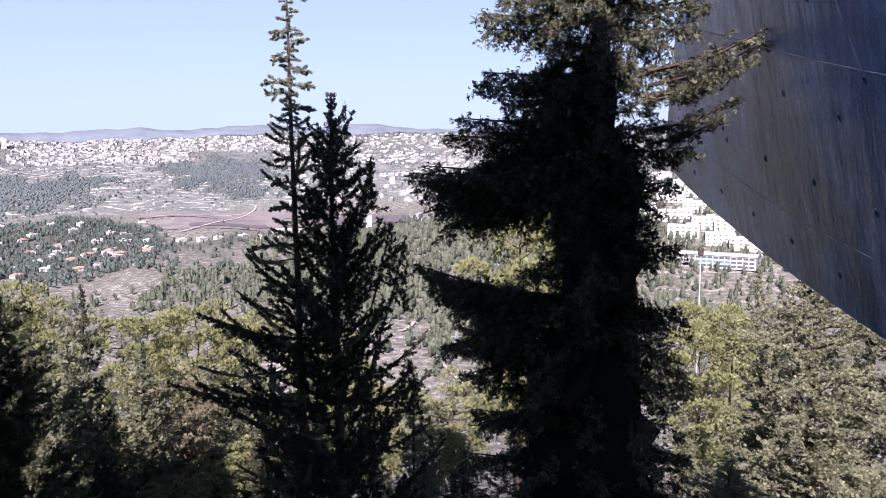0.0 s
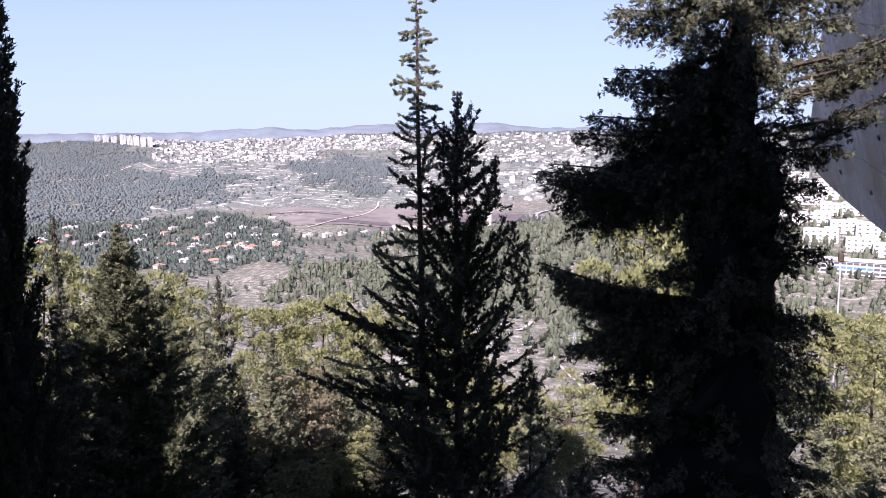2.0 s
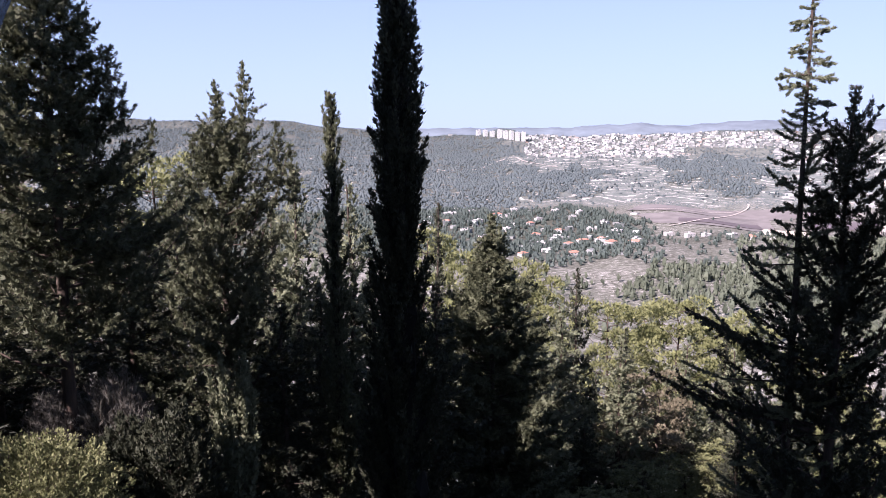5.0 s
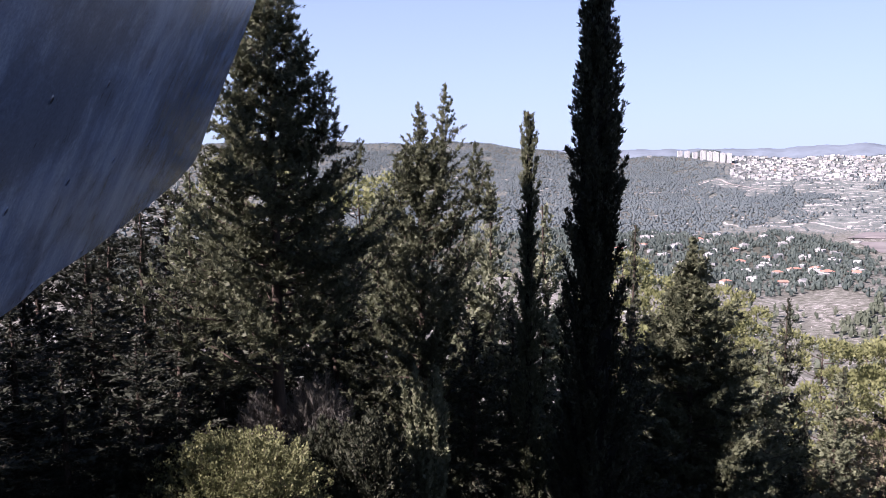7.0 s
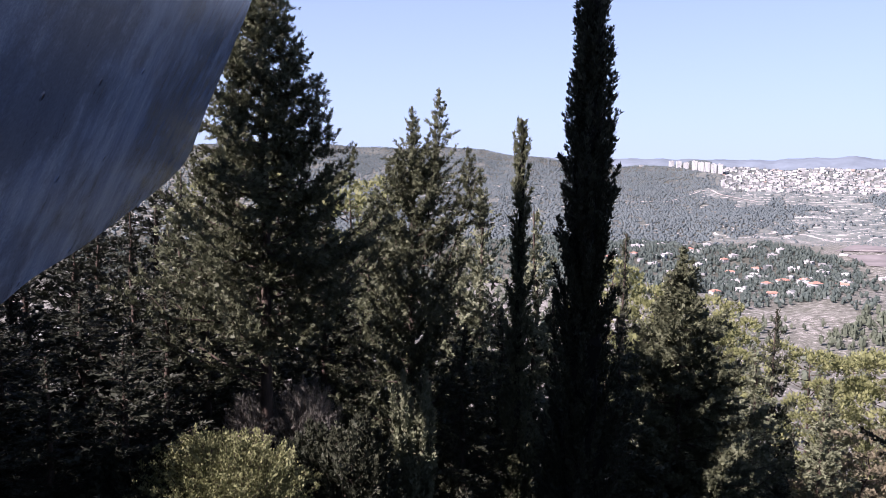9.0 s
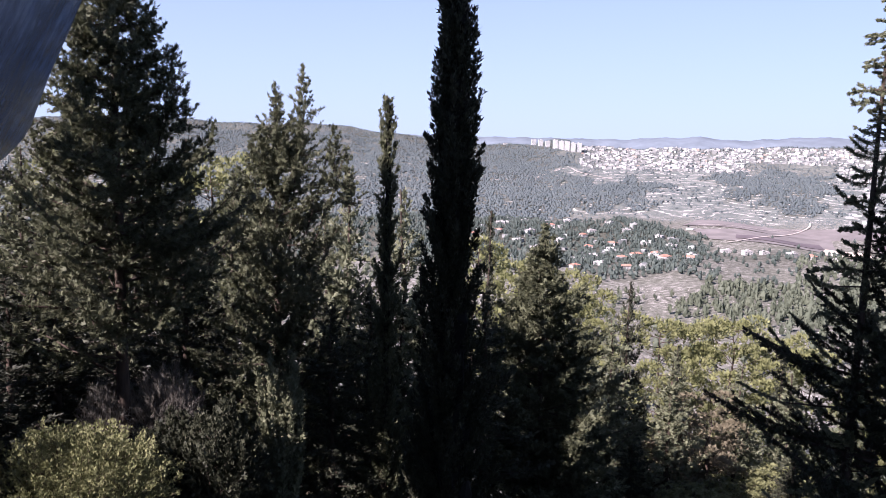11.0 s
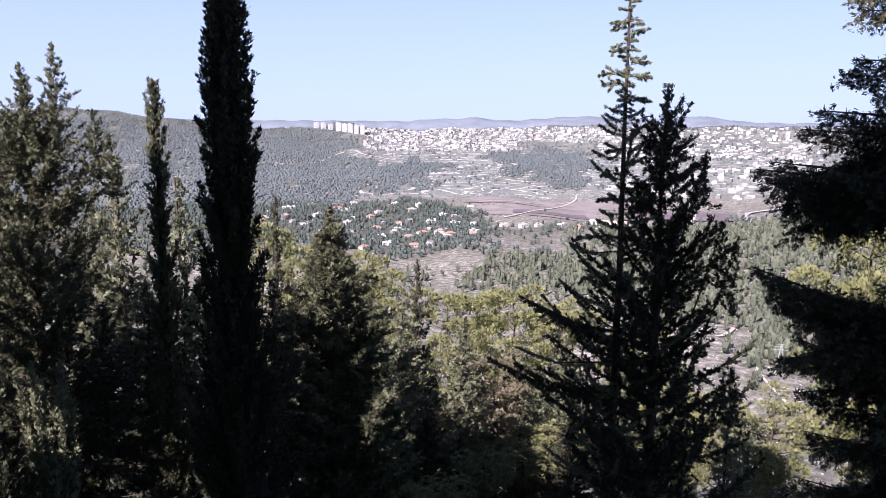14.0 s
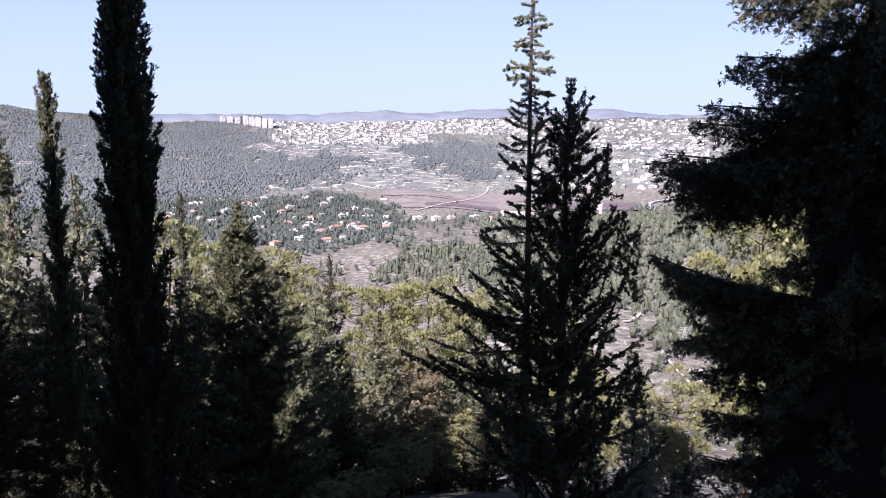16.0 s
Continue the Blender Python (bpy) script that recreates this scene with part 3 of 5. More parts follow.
def with_twigs(main, n_twigs, length, rng, sag=0.0, flat=0.4, hang=0.0):
    """A limb and side twigs along it, as a feathered branch."""
    out = [main]
    p = np.asarray(main)[:, :3]
    for k in range(n_twigs):
        s = 0.25 + 0.72 * (k + rng.random()) / n_twigs
        q = s * (len(p) - 1)
        i = min(int(q), len(p) - 2)
        c = p[i] + (p[i + 1] - p[i]) * (q - i)
        t = p[i + 1] - p[i]
        t = t / np.linalg.norm(t)
        side = np.cross(t, (0, 0, 1.0)) * (1 if k % 2 else -1) + rng.normal(size=3) * 0.3
        e = c + (t * 0.7 + side * 0.8 + np.array([0, 0, rng.normal() * flat - hang])) * length * (1.15 - 0.7 * s)
        out.append(limb_line(c, e, sag * length, 0.008, 5))
    return out


def leader(foot, az, el, r, hh, radius, seed, n_limbs=26, rise=0.7):
    """A secondary top: a small cone of limbs, hh high, whose tip is seen at (az, el)."""
    tip = place_of(az, el, r) - foot
    out = []
    for q in upswept(hh, [(0, radius), (0.5, radius * 0.6), (1, 0.05)], n_limbs, rise, seed, low=0.03):
        q = np.array(q)
        q[:, :3] += np.array([tip[0], tip[1], tip[2] - hh])
        out.append(q)
    out.append(limb_line((tip[0] * 0.5, tip[1] * 0.5, tip[2] - hh * 1.5 - 0.3), tip, 0.15, 0.03, 6))
    return out


def aimed_limbs(foot, tips, r, spread, trunk_az, drop, rng, twigs=6, sag=0.1, length=0.5, hang=0.0):
    """Limbs from an upright stem at trunk_az to tips seen at (az, el); drop: how far below (+) or above (-) the tip each starts, per metre."""
    out = []
    for az, el in tips:
        e = place_of(az, el, r + rng.uniform(-spread, spread)) - foot
        c = place_of(trunk_az, el, r) - foot
        d = np.linalg.norm((e - c)[:2])
        c[2] -= drop * d
        out += with_twigs(limb_line(c, e, sag * d, 0.018 + 0.012 * d, 7), int(twigs * max(1, d)), length, rng, sag, 0.4, hang)
    return out


# ---- the near trees, dark in the shade of the hall and by darkened leaf colours
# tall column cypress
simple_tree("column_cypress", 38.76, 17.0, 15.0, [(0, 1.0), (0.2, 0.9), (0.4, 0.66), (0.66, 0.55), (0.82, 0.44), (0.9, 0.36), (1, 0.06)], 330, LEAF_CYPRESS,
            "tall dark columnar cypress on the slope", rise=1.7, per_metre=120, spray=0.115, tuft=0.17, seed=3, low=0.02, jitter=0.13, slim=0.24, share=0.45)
simple_tree("slim_cypress", 43.42, 19.0, 2.9, [(0, 0.42), (0.5, 0.30), (0.8, 0.18), (0.95, 0.16), (1, 0.08)], 170, LEAF_OLIVE,
            "slim columnar cypress with a pale sunlit top", rise=1.9, per_metre=110, spray=0.115, tuft=0.13, seed=4, low=0.02, jitter=0.3, slim=0.24, share=0.3)


def slender_cypress():
    rng = np.random.default_rng(5)
    x, y = at(10.7, 20.0)
    foot = np.array([x, y, float(height(x, y))])
    h = EYE + 20 * math.tan(radians(11.5)) - foot[2]
    limbs = upswept(h, [(0, 1.6), (0.3, 1.5), (0.5, 1.0), (0.6, 0.72), (0.7, 0.6), (0.78, 0.42)], 120, 0.3, 5, jitter=0.45)
    limbs = [q for q in limbs if q[-1][2] < h * 0.79]
    # sparse whorls on the thin top
    for k in range(80):
        z = h * (0.74 + 0.25 * k / 80)
        g = k * 2.4
        rad = 0.10 + 0.34 * rng.random() ** 1.6 - 0.001 * k
        limbs.append(limb_line((0, 0, z), (math.cos(g) * rad, math.sin(g) * rad, z + rng.normal() * 0.08), -0.02, 0.008, 4))
    limbs += aimed_limbs(foot, [(12.7, 3.4), (12.4, 2.7), (9.0, 3.2), (9.2, 1.6), (9.4, 4.2), (11.9, 5.0), (9.8, 6.3), (11.9, 6.9), (9.3, 9.2),
                                (12.3, -3.6), (12.5, -5.4), (12.0, -1.9), (14.0, -8.2), (13.4, -11)], 20, 0.25, 10.5, -0.1, rng, 5, -0.05, 0.24)
    tree("slender_cypress", foot, [stem(h, 0.13, seed=5, wobble=0.02)], limbs, LEAF_GREY, spray=0.09, per_metre=170, tuft=0.10, seed=5, slim=0.17, blades=3,
         label="slender dark cypress with a thin, half-bare sunlit top")


def open_cypress():
    rng = np.random.default_rng(6)
    x, y = at(8.0, 20.0)
    foot = np.array([x, y, float(height(x, y))])
    h = EYE + 20 * math.tan(radians(2.9)) - foot[2]
    limbs = []
    for q in upswept(h, [(0, 2.3), (0.34, 1.8), (0.5, 1.2), (0.6, 0.9), (0.68, 0.74), (0.82, 0.74), (0.9, 0.46), (0.96, 0.2), (1, 0.05)], 170, 0.85, 6, jitter=0.45):
        d = np.linalg.norm(q[-1][:2])
        limbs += with_twigs(q, int(3 + 6 * d), 0.42, rng, -0.05, 0.6) if d > 0.3 else [q]
    limbs += aimed_limbs(foot, [(3.8, -6.6), (2.8, -8.0), (4.3, -7.8), (5.3, -2.3), (5.9, -3.6), (6.3, -1.0), (4.6, -10.5),
                                (14.2, -8.0), (13.5, -9.5), (2.9, -17.5), (1.9, -19)], 20, 0.6, 8.0, 0.75, rng, 8, 0.06, 0.45)
    limbs += aimed_limbs(foot, [(17.9, -12.3), (16.4, -13.2), (15.2, -13.9), (20.2, -16.8), (18.2, -17.2), (16.4, -17.4)], 20, 0.4, 9.0, 0.30, rng, 9, 0.07, 0.4)
    limbs += aimed_limbs(foot, [(14.6, -11.5), (13.4, -13.6), (15.8, -15.0), (14.4, -17.6), (16.6, -18.6), (3.9, -14.6), (4.6, -17.4), (3.4, -20.6), (12.6, -11.2), (4.9, -12.6)], 20, 0.9, 8.2, 0.6, rng, 7, 0.05, 0.5)
    limbs += leader(foot, 3.8, -6.5, 20, 1.7, 0.42, 61) + leader(foot, 2.8, -7.9, 20, 1.9, 0.42, 62) + leader(foot, 5.2, -2.2, 20, 1.2, 0.35, 63) + leader(foot, 2.5, -16.4, 19.6, 1.5, 0.5, 64)
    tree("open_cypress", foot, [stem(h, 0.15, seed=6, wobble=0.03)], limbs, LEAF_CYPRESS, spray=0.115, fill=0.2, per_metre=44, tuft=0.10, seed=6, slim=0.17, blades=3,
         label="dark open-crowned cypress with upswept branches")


def spreading_conifer():
    rng = np.random.default_rng(11)
    x, y = at(-11.0, 10.5)
    foot = np.array([x, y, float(height(x, y))])
    h = EYE + 3.4 - foot[2]
    limbs = []
    for q in upswept(h, [(0, 1.5), (0.35, 1.38), (0.52, 1.15), (0.62, 0.78), (0.8, 0.75), (0.9, 1.0), (1.0, 0.85)], 310, -0.1, 12, low=0.04, jitter=0.2):
        d = np.linalg.norm(q[-1][:2])
        p = q[-1][:3] + foot
        az, el = math.degrees(math.atan2(-p[0], p[1])), math.degrees(math.atan2(p[2] - EYE, math.hypot(p[0], p[1])))
        if az > -6.8 and (-10.0 < el < -4.6 or 5.0 < el < 6.4) or az > -3.5 and el < -13.5:
            continue          # gaps between the great limbs, cut to fit the camera's view
        limbs += with_twigs(q, int(2 + 4 * d), 0.32, rng, 0.3, 0.7) if d > 0.3 else [q]
    tips = [(-3.2, 7.2), (-4.0, 9.4), (-2.8, 8.2), (-2.4, 3.3), (-3.0, 4.2), (-0.3, -0.2), (-1.2, 1.0), (2.4, -2.9), (1.2, -2.4), (0.6, -4.0), (-0.2, -5.4), (-0.9, -4.2), (-1.8, -3.0),
            (-2.4, -4.2), (-2.9, -2.0), (-0.2, -15.4), (-2.6, -18), (-2.0, -20), (-3.2, -16), (-1.6, -23), (-1.0, -26),
            (-17.8, 6.9), (-18.4, 8.6), (-17.4, 4.4), (-17.7, -1.2), (-16.6, -3.6), (-17.3, -8), (-17.0, -12.5), (-17.6, -17.6), (-18.3, -22.5), (-18.8, -26)]
    limbs += aimed_limbs(foot, tips, 10.5, 0.7, -10.5, -0.12, rng, 14, 0.1, 0.34, 0.6)
    limbs += aimed_limbs(foot, [(-0.2, -6.8), (0.7, -5.4), (-1.2, -5.6), (-2.2, -4.5), (1.7, -3.9), (-3.2, -3.9), (0.2, -4.4), (0.2, -15.6), (-1.8, -14.6), (-1.2, -17.6), (-2.6, -21.0), (-1.4, -24)],
                         10.5, 0.5, -8.5, -0.35, rng, 15, 0.04, 0.36, 0.7)
    limbs += aimed_limbs(foot, [(2.3, -9.5), (1.5, -10.0), (0.8, -10.4), (-0.3, -10.8), (0.4, -11.8), (-0.8, -12.6), (-1.6, -11.2), (-2.6, -11.0), (-3.8, -11.2), (-2.2, -13.2), (-0.9, -14.0), (-4.6, -11.6), (1.0, -11.2)],
                         10.5, 0.5, -9.5, 0.22, rng, 15, 0.05, 0.36, 0.55)
    limbs += aimed_limbs(foot, [(-22.8, 6.9), (-21.4, 4.6), (-20.6, 2.2), (-21.8, 5.6), (-19.6, 0.8), (-19.0, 3.6), (-20.2, 4.4)], 10.3, 0.3, -14.5, 0.35, rng, 8, 0.08, 0.3)
    # the closed upper mass between the great limbs
    rows = [(az, el) for el in (3.4, 2.2, 1.0, -0.2, -1.4, -2.6, -3.6) for az in np.arange(-9.0, -4.6 + (2.4 if el < 0.5 else 0.0), 1.4)]
    limbs += aimed_limbs(foot, [(az + rng.normal() * 0.3, el + rng.normal() * 0.3) for az, el in rows], 10.5, 0.5, -10.5, -0.1, rng, 9, 0.08, 0.34, 0.6)
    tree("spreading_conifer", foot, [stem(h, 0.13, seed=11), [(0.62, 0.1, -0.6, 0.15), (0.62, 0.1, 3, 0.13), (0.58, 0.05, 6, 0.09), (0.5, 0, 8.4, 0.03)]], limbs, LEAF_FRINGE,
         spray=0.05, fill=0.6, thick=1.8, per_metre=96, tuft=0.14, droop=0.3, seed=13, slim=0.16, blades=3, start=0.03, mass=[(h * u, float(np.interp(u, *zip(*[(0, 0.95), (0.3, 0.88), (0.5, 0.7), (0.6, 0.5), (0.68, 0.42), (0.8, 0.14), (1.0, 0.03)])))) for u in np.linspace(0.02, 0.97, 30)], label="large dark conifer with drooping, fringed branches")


slender_cypress()
open_cypress()
spreading_conifer()


def branchy_cypress():
    rng = np.random.default_rng(7)
    x, y = at(51.2, 21.0)
    foot = np.array([x, y, float(height(x, y))])
    h = EYE + 21 * math.tan(radians(2.6)) - foot[2]
    limbs = []
    for q in upswept(h, [(0, 2.0), (0.4, 1.95), (0.65, 1.45), (0.82, 0.85), (0.93, 0.4), (1, 0.08)], 180, 0.8, 7, jitter=0.32):
        d = np.linalg.norm(q[-1][:2])
        limbs += with_twigs(q, int(3 + 6 * d), 0.42, rng, -0.05, 0.6) if d > 0.3 else [q]
    limbs += leader(foot, 51.3, 3.7, 21, 2.3, 0.75, 71, 40) + leader(foot, 49.4, 5.0, 20.8, 2.8, 0.75, 72, 44) + leader(foot, 47.2, 0.8, 20.7, 1.7, 0.5, 73) + leader(foot, 46.3, -0.6, 20.5, 1.6, 0.45, 74)
    limbs += leader(foot, 53.0, -0.4, 21, 1.8, 0.6, 75) + leader(foot, 54.2, -2.6, 21, 1.8, 0.7, 76)
    limbs += aimed_limbs(foot, [(46.3, -2.2), (46.0, -4.0), (55.0, -5.5), (54.6, -8.0)], 21, 0.4, 50.6, 0.5, rng, 6, 0.04, 0.34)
    tree("branchy_cypress", foot, [stem(h, 0.16, seed=7, wobble=0.03)], limbs, LEAF_OLIVE, spray=0.1, per_metre=54, tuft=0.12, fill=0.3, seed=7, slim=0.17, blades=3,
         label="olive-green cypress with several pointed tips")


def broad_cypress():
    rng = np.random.default_rng(8)
    x, y = at(61.9, 17.0)
    foot = np.array([x, y, float(height(x, y))])
    h = EYE + 17 * math.tan(radians(13)) - foot[2]
    limbs = []
    for q in upswept(h, [(0.24, 1.2), (0.31, 2.0), (0.42, 2.2), (0.6, 1.5), (0.8, 0.8), (0.93, 0.4), (1, 0.1)], 215, 0.30, 8, low=0.27, jitter=0.32):
        d = np.linalg.norm(q[-1][:2])
        limbs += with_twigs(q, int(3 + 6 * d), 0.45, rng, 0.06, 0.6) if d > 0.3 else [q]
    limbs += leader(foot, 58.0, 5.8, 17, 1.8, 0.6, 81, 36) + leader(foot, 63.9, 7.6, 17, 1.6, 0.5, 82, 30)
    limbs += aimed_limbs(foot, [(58.0, 5.6), (58.4, 3.6), (57.2, 2.2), (63.4, 6.3), (64.0, 4.4)], 17, 0.4, 61, 0.6, rng, 8, 0.04, 0.36)
    tree("broad_cypress", foot, [stem(h, 0.15, seed=8, wobble=0.03)], limbs, LEAF_OLIVE, spray=0.1, per_metre=46, tuft=0.12, fill=0.3, seed=8, slim=0.17, blades=3,
         label="broad cypress with a bare lower trunk, half in sun")


def lit_conifer():
    rng = np.random.default_rng(9)
    x, y = at(-26.0, 24.0)
    foot = np.array([x, y, float(height(x, y))])
    h = EYE + 24 * math.tan(radians(-7.2)) - foot[2]
    limbs = []
    for q in upswept(h, [(0, 2.6), (0.3, 2.7), (0.5, 2.2), (0.7, 1.5), (0.88, 0.7), (1, 0.1)], 165, 0.12, 9, low=0.05, jitter=0.25):
        d = np.linalg.norm(q[-1][:2])
        limbs += with_twigs(q, int(3 + 5 * d), 0.5, rng, 0.08, 0.5) if d > 0.3 else [q]
    limbs += leader(foot, -22.2, -9.4, 23.6, 2.2, 0.9, 91, 34, 0.3)
    tree("lit_conifer", foot, [stem(h, 0.17, seed=9)], limbs, LEAF_LIT, spray=0.07, per_metre=70, tuft=0.13, fill=0.25, seed=9, slim=0.2, blades=3,
         label="broad grey-green conifer standing in full sun")


def clumped_conifer():
    """A narrow leader over a broad body of heavy, separate clumps."""
    rng = np.random.default_rng(14)
    x, y = at(31.7, 25.0)
    foot = np.array([x, y, float(height(x, y))])
    h = EYE + 25 * math.tan(radians(-5.9)) - foot[2]
    limbs = []
    for q in upswept(h, [(0, 2.8), (0.35, 2.7), (0.55, 2.3), (0.7, 1.75), (0.78, 1.1), (0.86, 0.45), (0.95, 0.25), (1, 0.06)], 210, 0.3, 14, low=0.05, jitter=0.3):
        d = np.linalg.norm(q[-1][:2])
        limbs += with_twigs(q, int(3 + 4 * d), 0.5, rng, 0.05, 0.6) if d > 0.3 else [q]
    tree("clumped_conifer", foot, [stem(h, 0.16, seed=14, wobble=0.03)], limbs, LEAF_OLIVE, spray=0.115, per_metre=62, tuft=0.17, fill=0.5, seed=14, slim=0.19, blades=3,
         label="dark olive conifer with heavy clumps and a narrow leader")


clumped_conifer()
branchy_cypress()
broad_cypress()
lit_conifer()


# ---- kinds of trees in the wood on the slope; the first of a kind is built, the others are copies
def conical_kind(name, h, leaf, seed, radius, label, n_limbs=84, rise=0.5, spray=0.16, per_metre=34):
    rng = np.random.default_rng(seed)
    limbs = []
    for q in upswept(h, [(0.05, radius * 0.8), (0.25, radius), (0.5, radius * 0.72), (0.8, radius * 0.3), (1, 0.06)], n_limbs, rise, seed, low=0.06, jitter=0.28):
        d = np.linalg.norm(q[-1][:2])
        limbs += with_twigs(q, int(1 + 2 * d), 0.5, rng, 0.0) if d > 0.5 else [q]
    return tree(name, (0, 0, -500), [stem(h, 0.16, seed=seed)], limbs, leaf, spray=spray, per_metre=per_metre, tuft=0.24, seed=seed, slim=0.26, fill=0.3, label=label, group="trees of the wood")


def pine_kind(name, h, leaf, seed, radius, label, spray=0.24):
    """A pine: a forked trunk and a rounded crown of separate clouds of needles."""
    rng = np.random.default_rng(seed)
    limbs, C, D = [], [], []
    count = 44
    for k in range(count):
        u = 0.26 + 0.72 * (k + rng.random()) / count
        rad = radius * math.sin(math.pi * min(1, 0.16 + 0.86 * (1 - (u - 0.26) / 0.76))) * (0.55 + 0.5 * rng.random())
        g = k * 2.4 + rng.normal() * 0.3
        a = np.array((0, 0, u * h - rad * 0.5))
        e = np.array((math.cos(g) * rad, math.sin(g) * rad, u * h + rng.normal() * 0.2))
        limbs.append(limb_line(a, e, 0.06 * rad, 0.03, 5))
        size = radius * rng.uniform(0.24, 0.4)
        q = rng.normal(size=(int(95 * (size / 0.6) ** 2) + 30, 3))
        q /= np.linalg.norm(q, axis=1, keepdims=True)
        q[:, 2] = np.where(q[:, 2] < -0.25, -q[:, 2], q[:, 2])
        C.append(e + q * np.array([1, 1, 0.72]) * size * (0.7 + 0.4 * rng.random((len(q), 1))))
        D.append(q + np.array([0, 0, 0.5]) + 0.35 * rng.normal(size=q.shape))
    top = empty(name, (0, 0, -500))
    v, f = tubes([np.array(stem(h * 0.95, 0.17, seed=seed, wobble=0.12))], 7)
    v2, f2 = tubes(limbs, 3)
    mesh_of("trunk", np.vstack([v, v2]), np.vstack([f, f2 + len(v)]), BARK, top, "brown bark trunk and limbs", smooth=True)
    C, D = np.vstack(C), np.vstack(D)
    L = spray * 0.8 * rng.uniform(0.6, 1.4, len(C))
    v, f = sprays(C, D, L, L * 0.24, rng, 3)
    mesh_of("crown", v, f, leaf, top)
    return tagged(top, label, "tree", "trees of the wood")


KINDS = {
    "cone": conical_kind("wood_cypress", 11.0, LEAF_GREY, 21, 2.1, "olive-grey conical cypress in the wood on the slope"),
    "dark": conical_kind("dark_cypress", 11.0, LEAF_CYPRESS, 22, 2.3, "dark green broad cypress in the wood on the slope", 90, 0.35),
    "spire": conical_kind("spire_cypress", 12.0, LEAF_CYPRESS, 23, 0.75, "narrow dark cypress spire rising from the wood", 90, 1.3),
    "screen": conical_kind("dense_cypress", 11.0, LEAF_SHADE, 29, 2.3, "cypress beside the terrace, its leaf colour darkened for shade", 70, 0.35, 0.18, 24),
    "fir": conical_kind("silvery_conifer", 10.0, LEAF_GREY, 24, 1.7, "silvery grey-green conifer in the wood", 90, 0.15),
    "pine": pine_kind("wood_pine", 12.0, LEAF_PINE, 25, 2.4, "yellow-green pine with a rounded crown"),
    "pine2": pine_kind("tall_pine", 13.0, LEAF_PINE, 26, 2.0, "tall yellow-green pine with a gappy crown"),
    "dry": pine_kind("withered_pine", 9.0, LEAF_DRY, 27, 1.9, "withered brownish pine among green trees"),
    "bushy": pine_kind("young_pine", 6.0, LEAF_SHRUB, 28, 1.9, "young green pine on the hillside", 0.2),
}
HEIGHTS = {"screen": 11.0, "cone": 11.0, "dark": 11.0, "spire": 12.0, "fir": 10.0, "pine": 12.0, "pine2": 13.0, "dry": 9.0, "bushy": 6.0}
USED = set()


def wood_tree(kind, az, r, top_el, wide=1.0, seed=0):
    rng = random.Random(int(az * 100) + int(r * 7) + seed)
    x, y = at(az, r)
    z = float(height(x, y)) - 0.2
    s = (EYE + r * math.tan(radians(top_el)) - z) / HEIGHTS[kind]
    m = Matrix.Translation((x, y, z)) @ Matrix.Rotation(rng.uniform(0, 6.28), 4, "Z")
    ob = KINDS[kind]
    if kind in USED:
        ob = copy_thing(ob, m)
    else:
        USED.add(kind)
        ob.matrix_basis = m
    w = wide * (0.55 * s + 0.45)
    ob.scale = (w, w, s)
    return ob


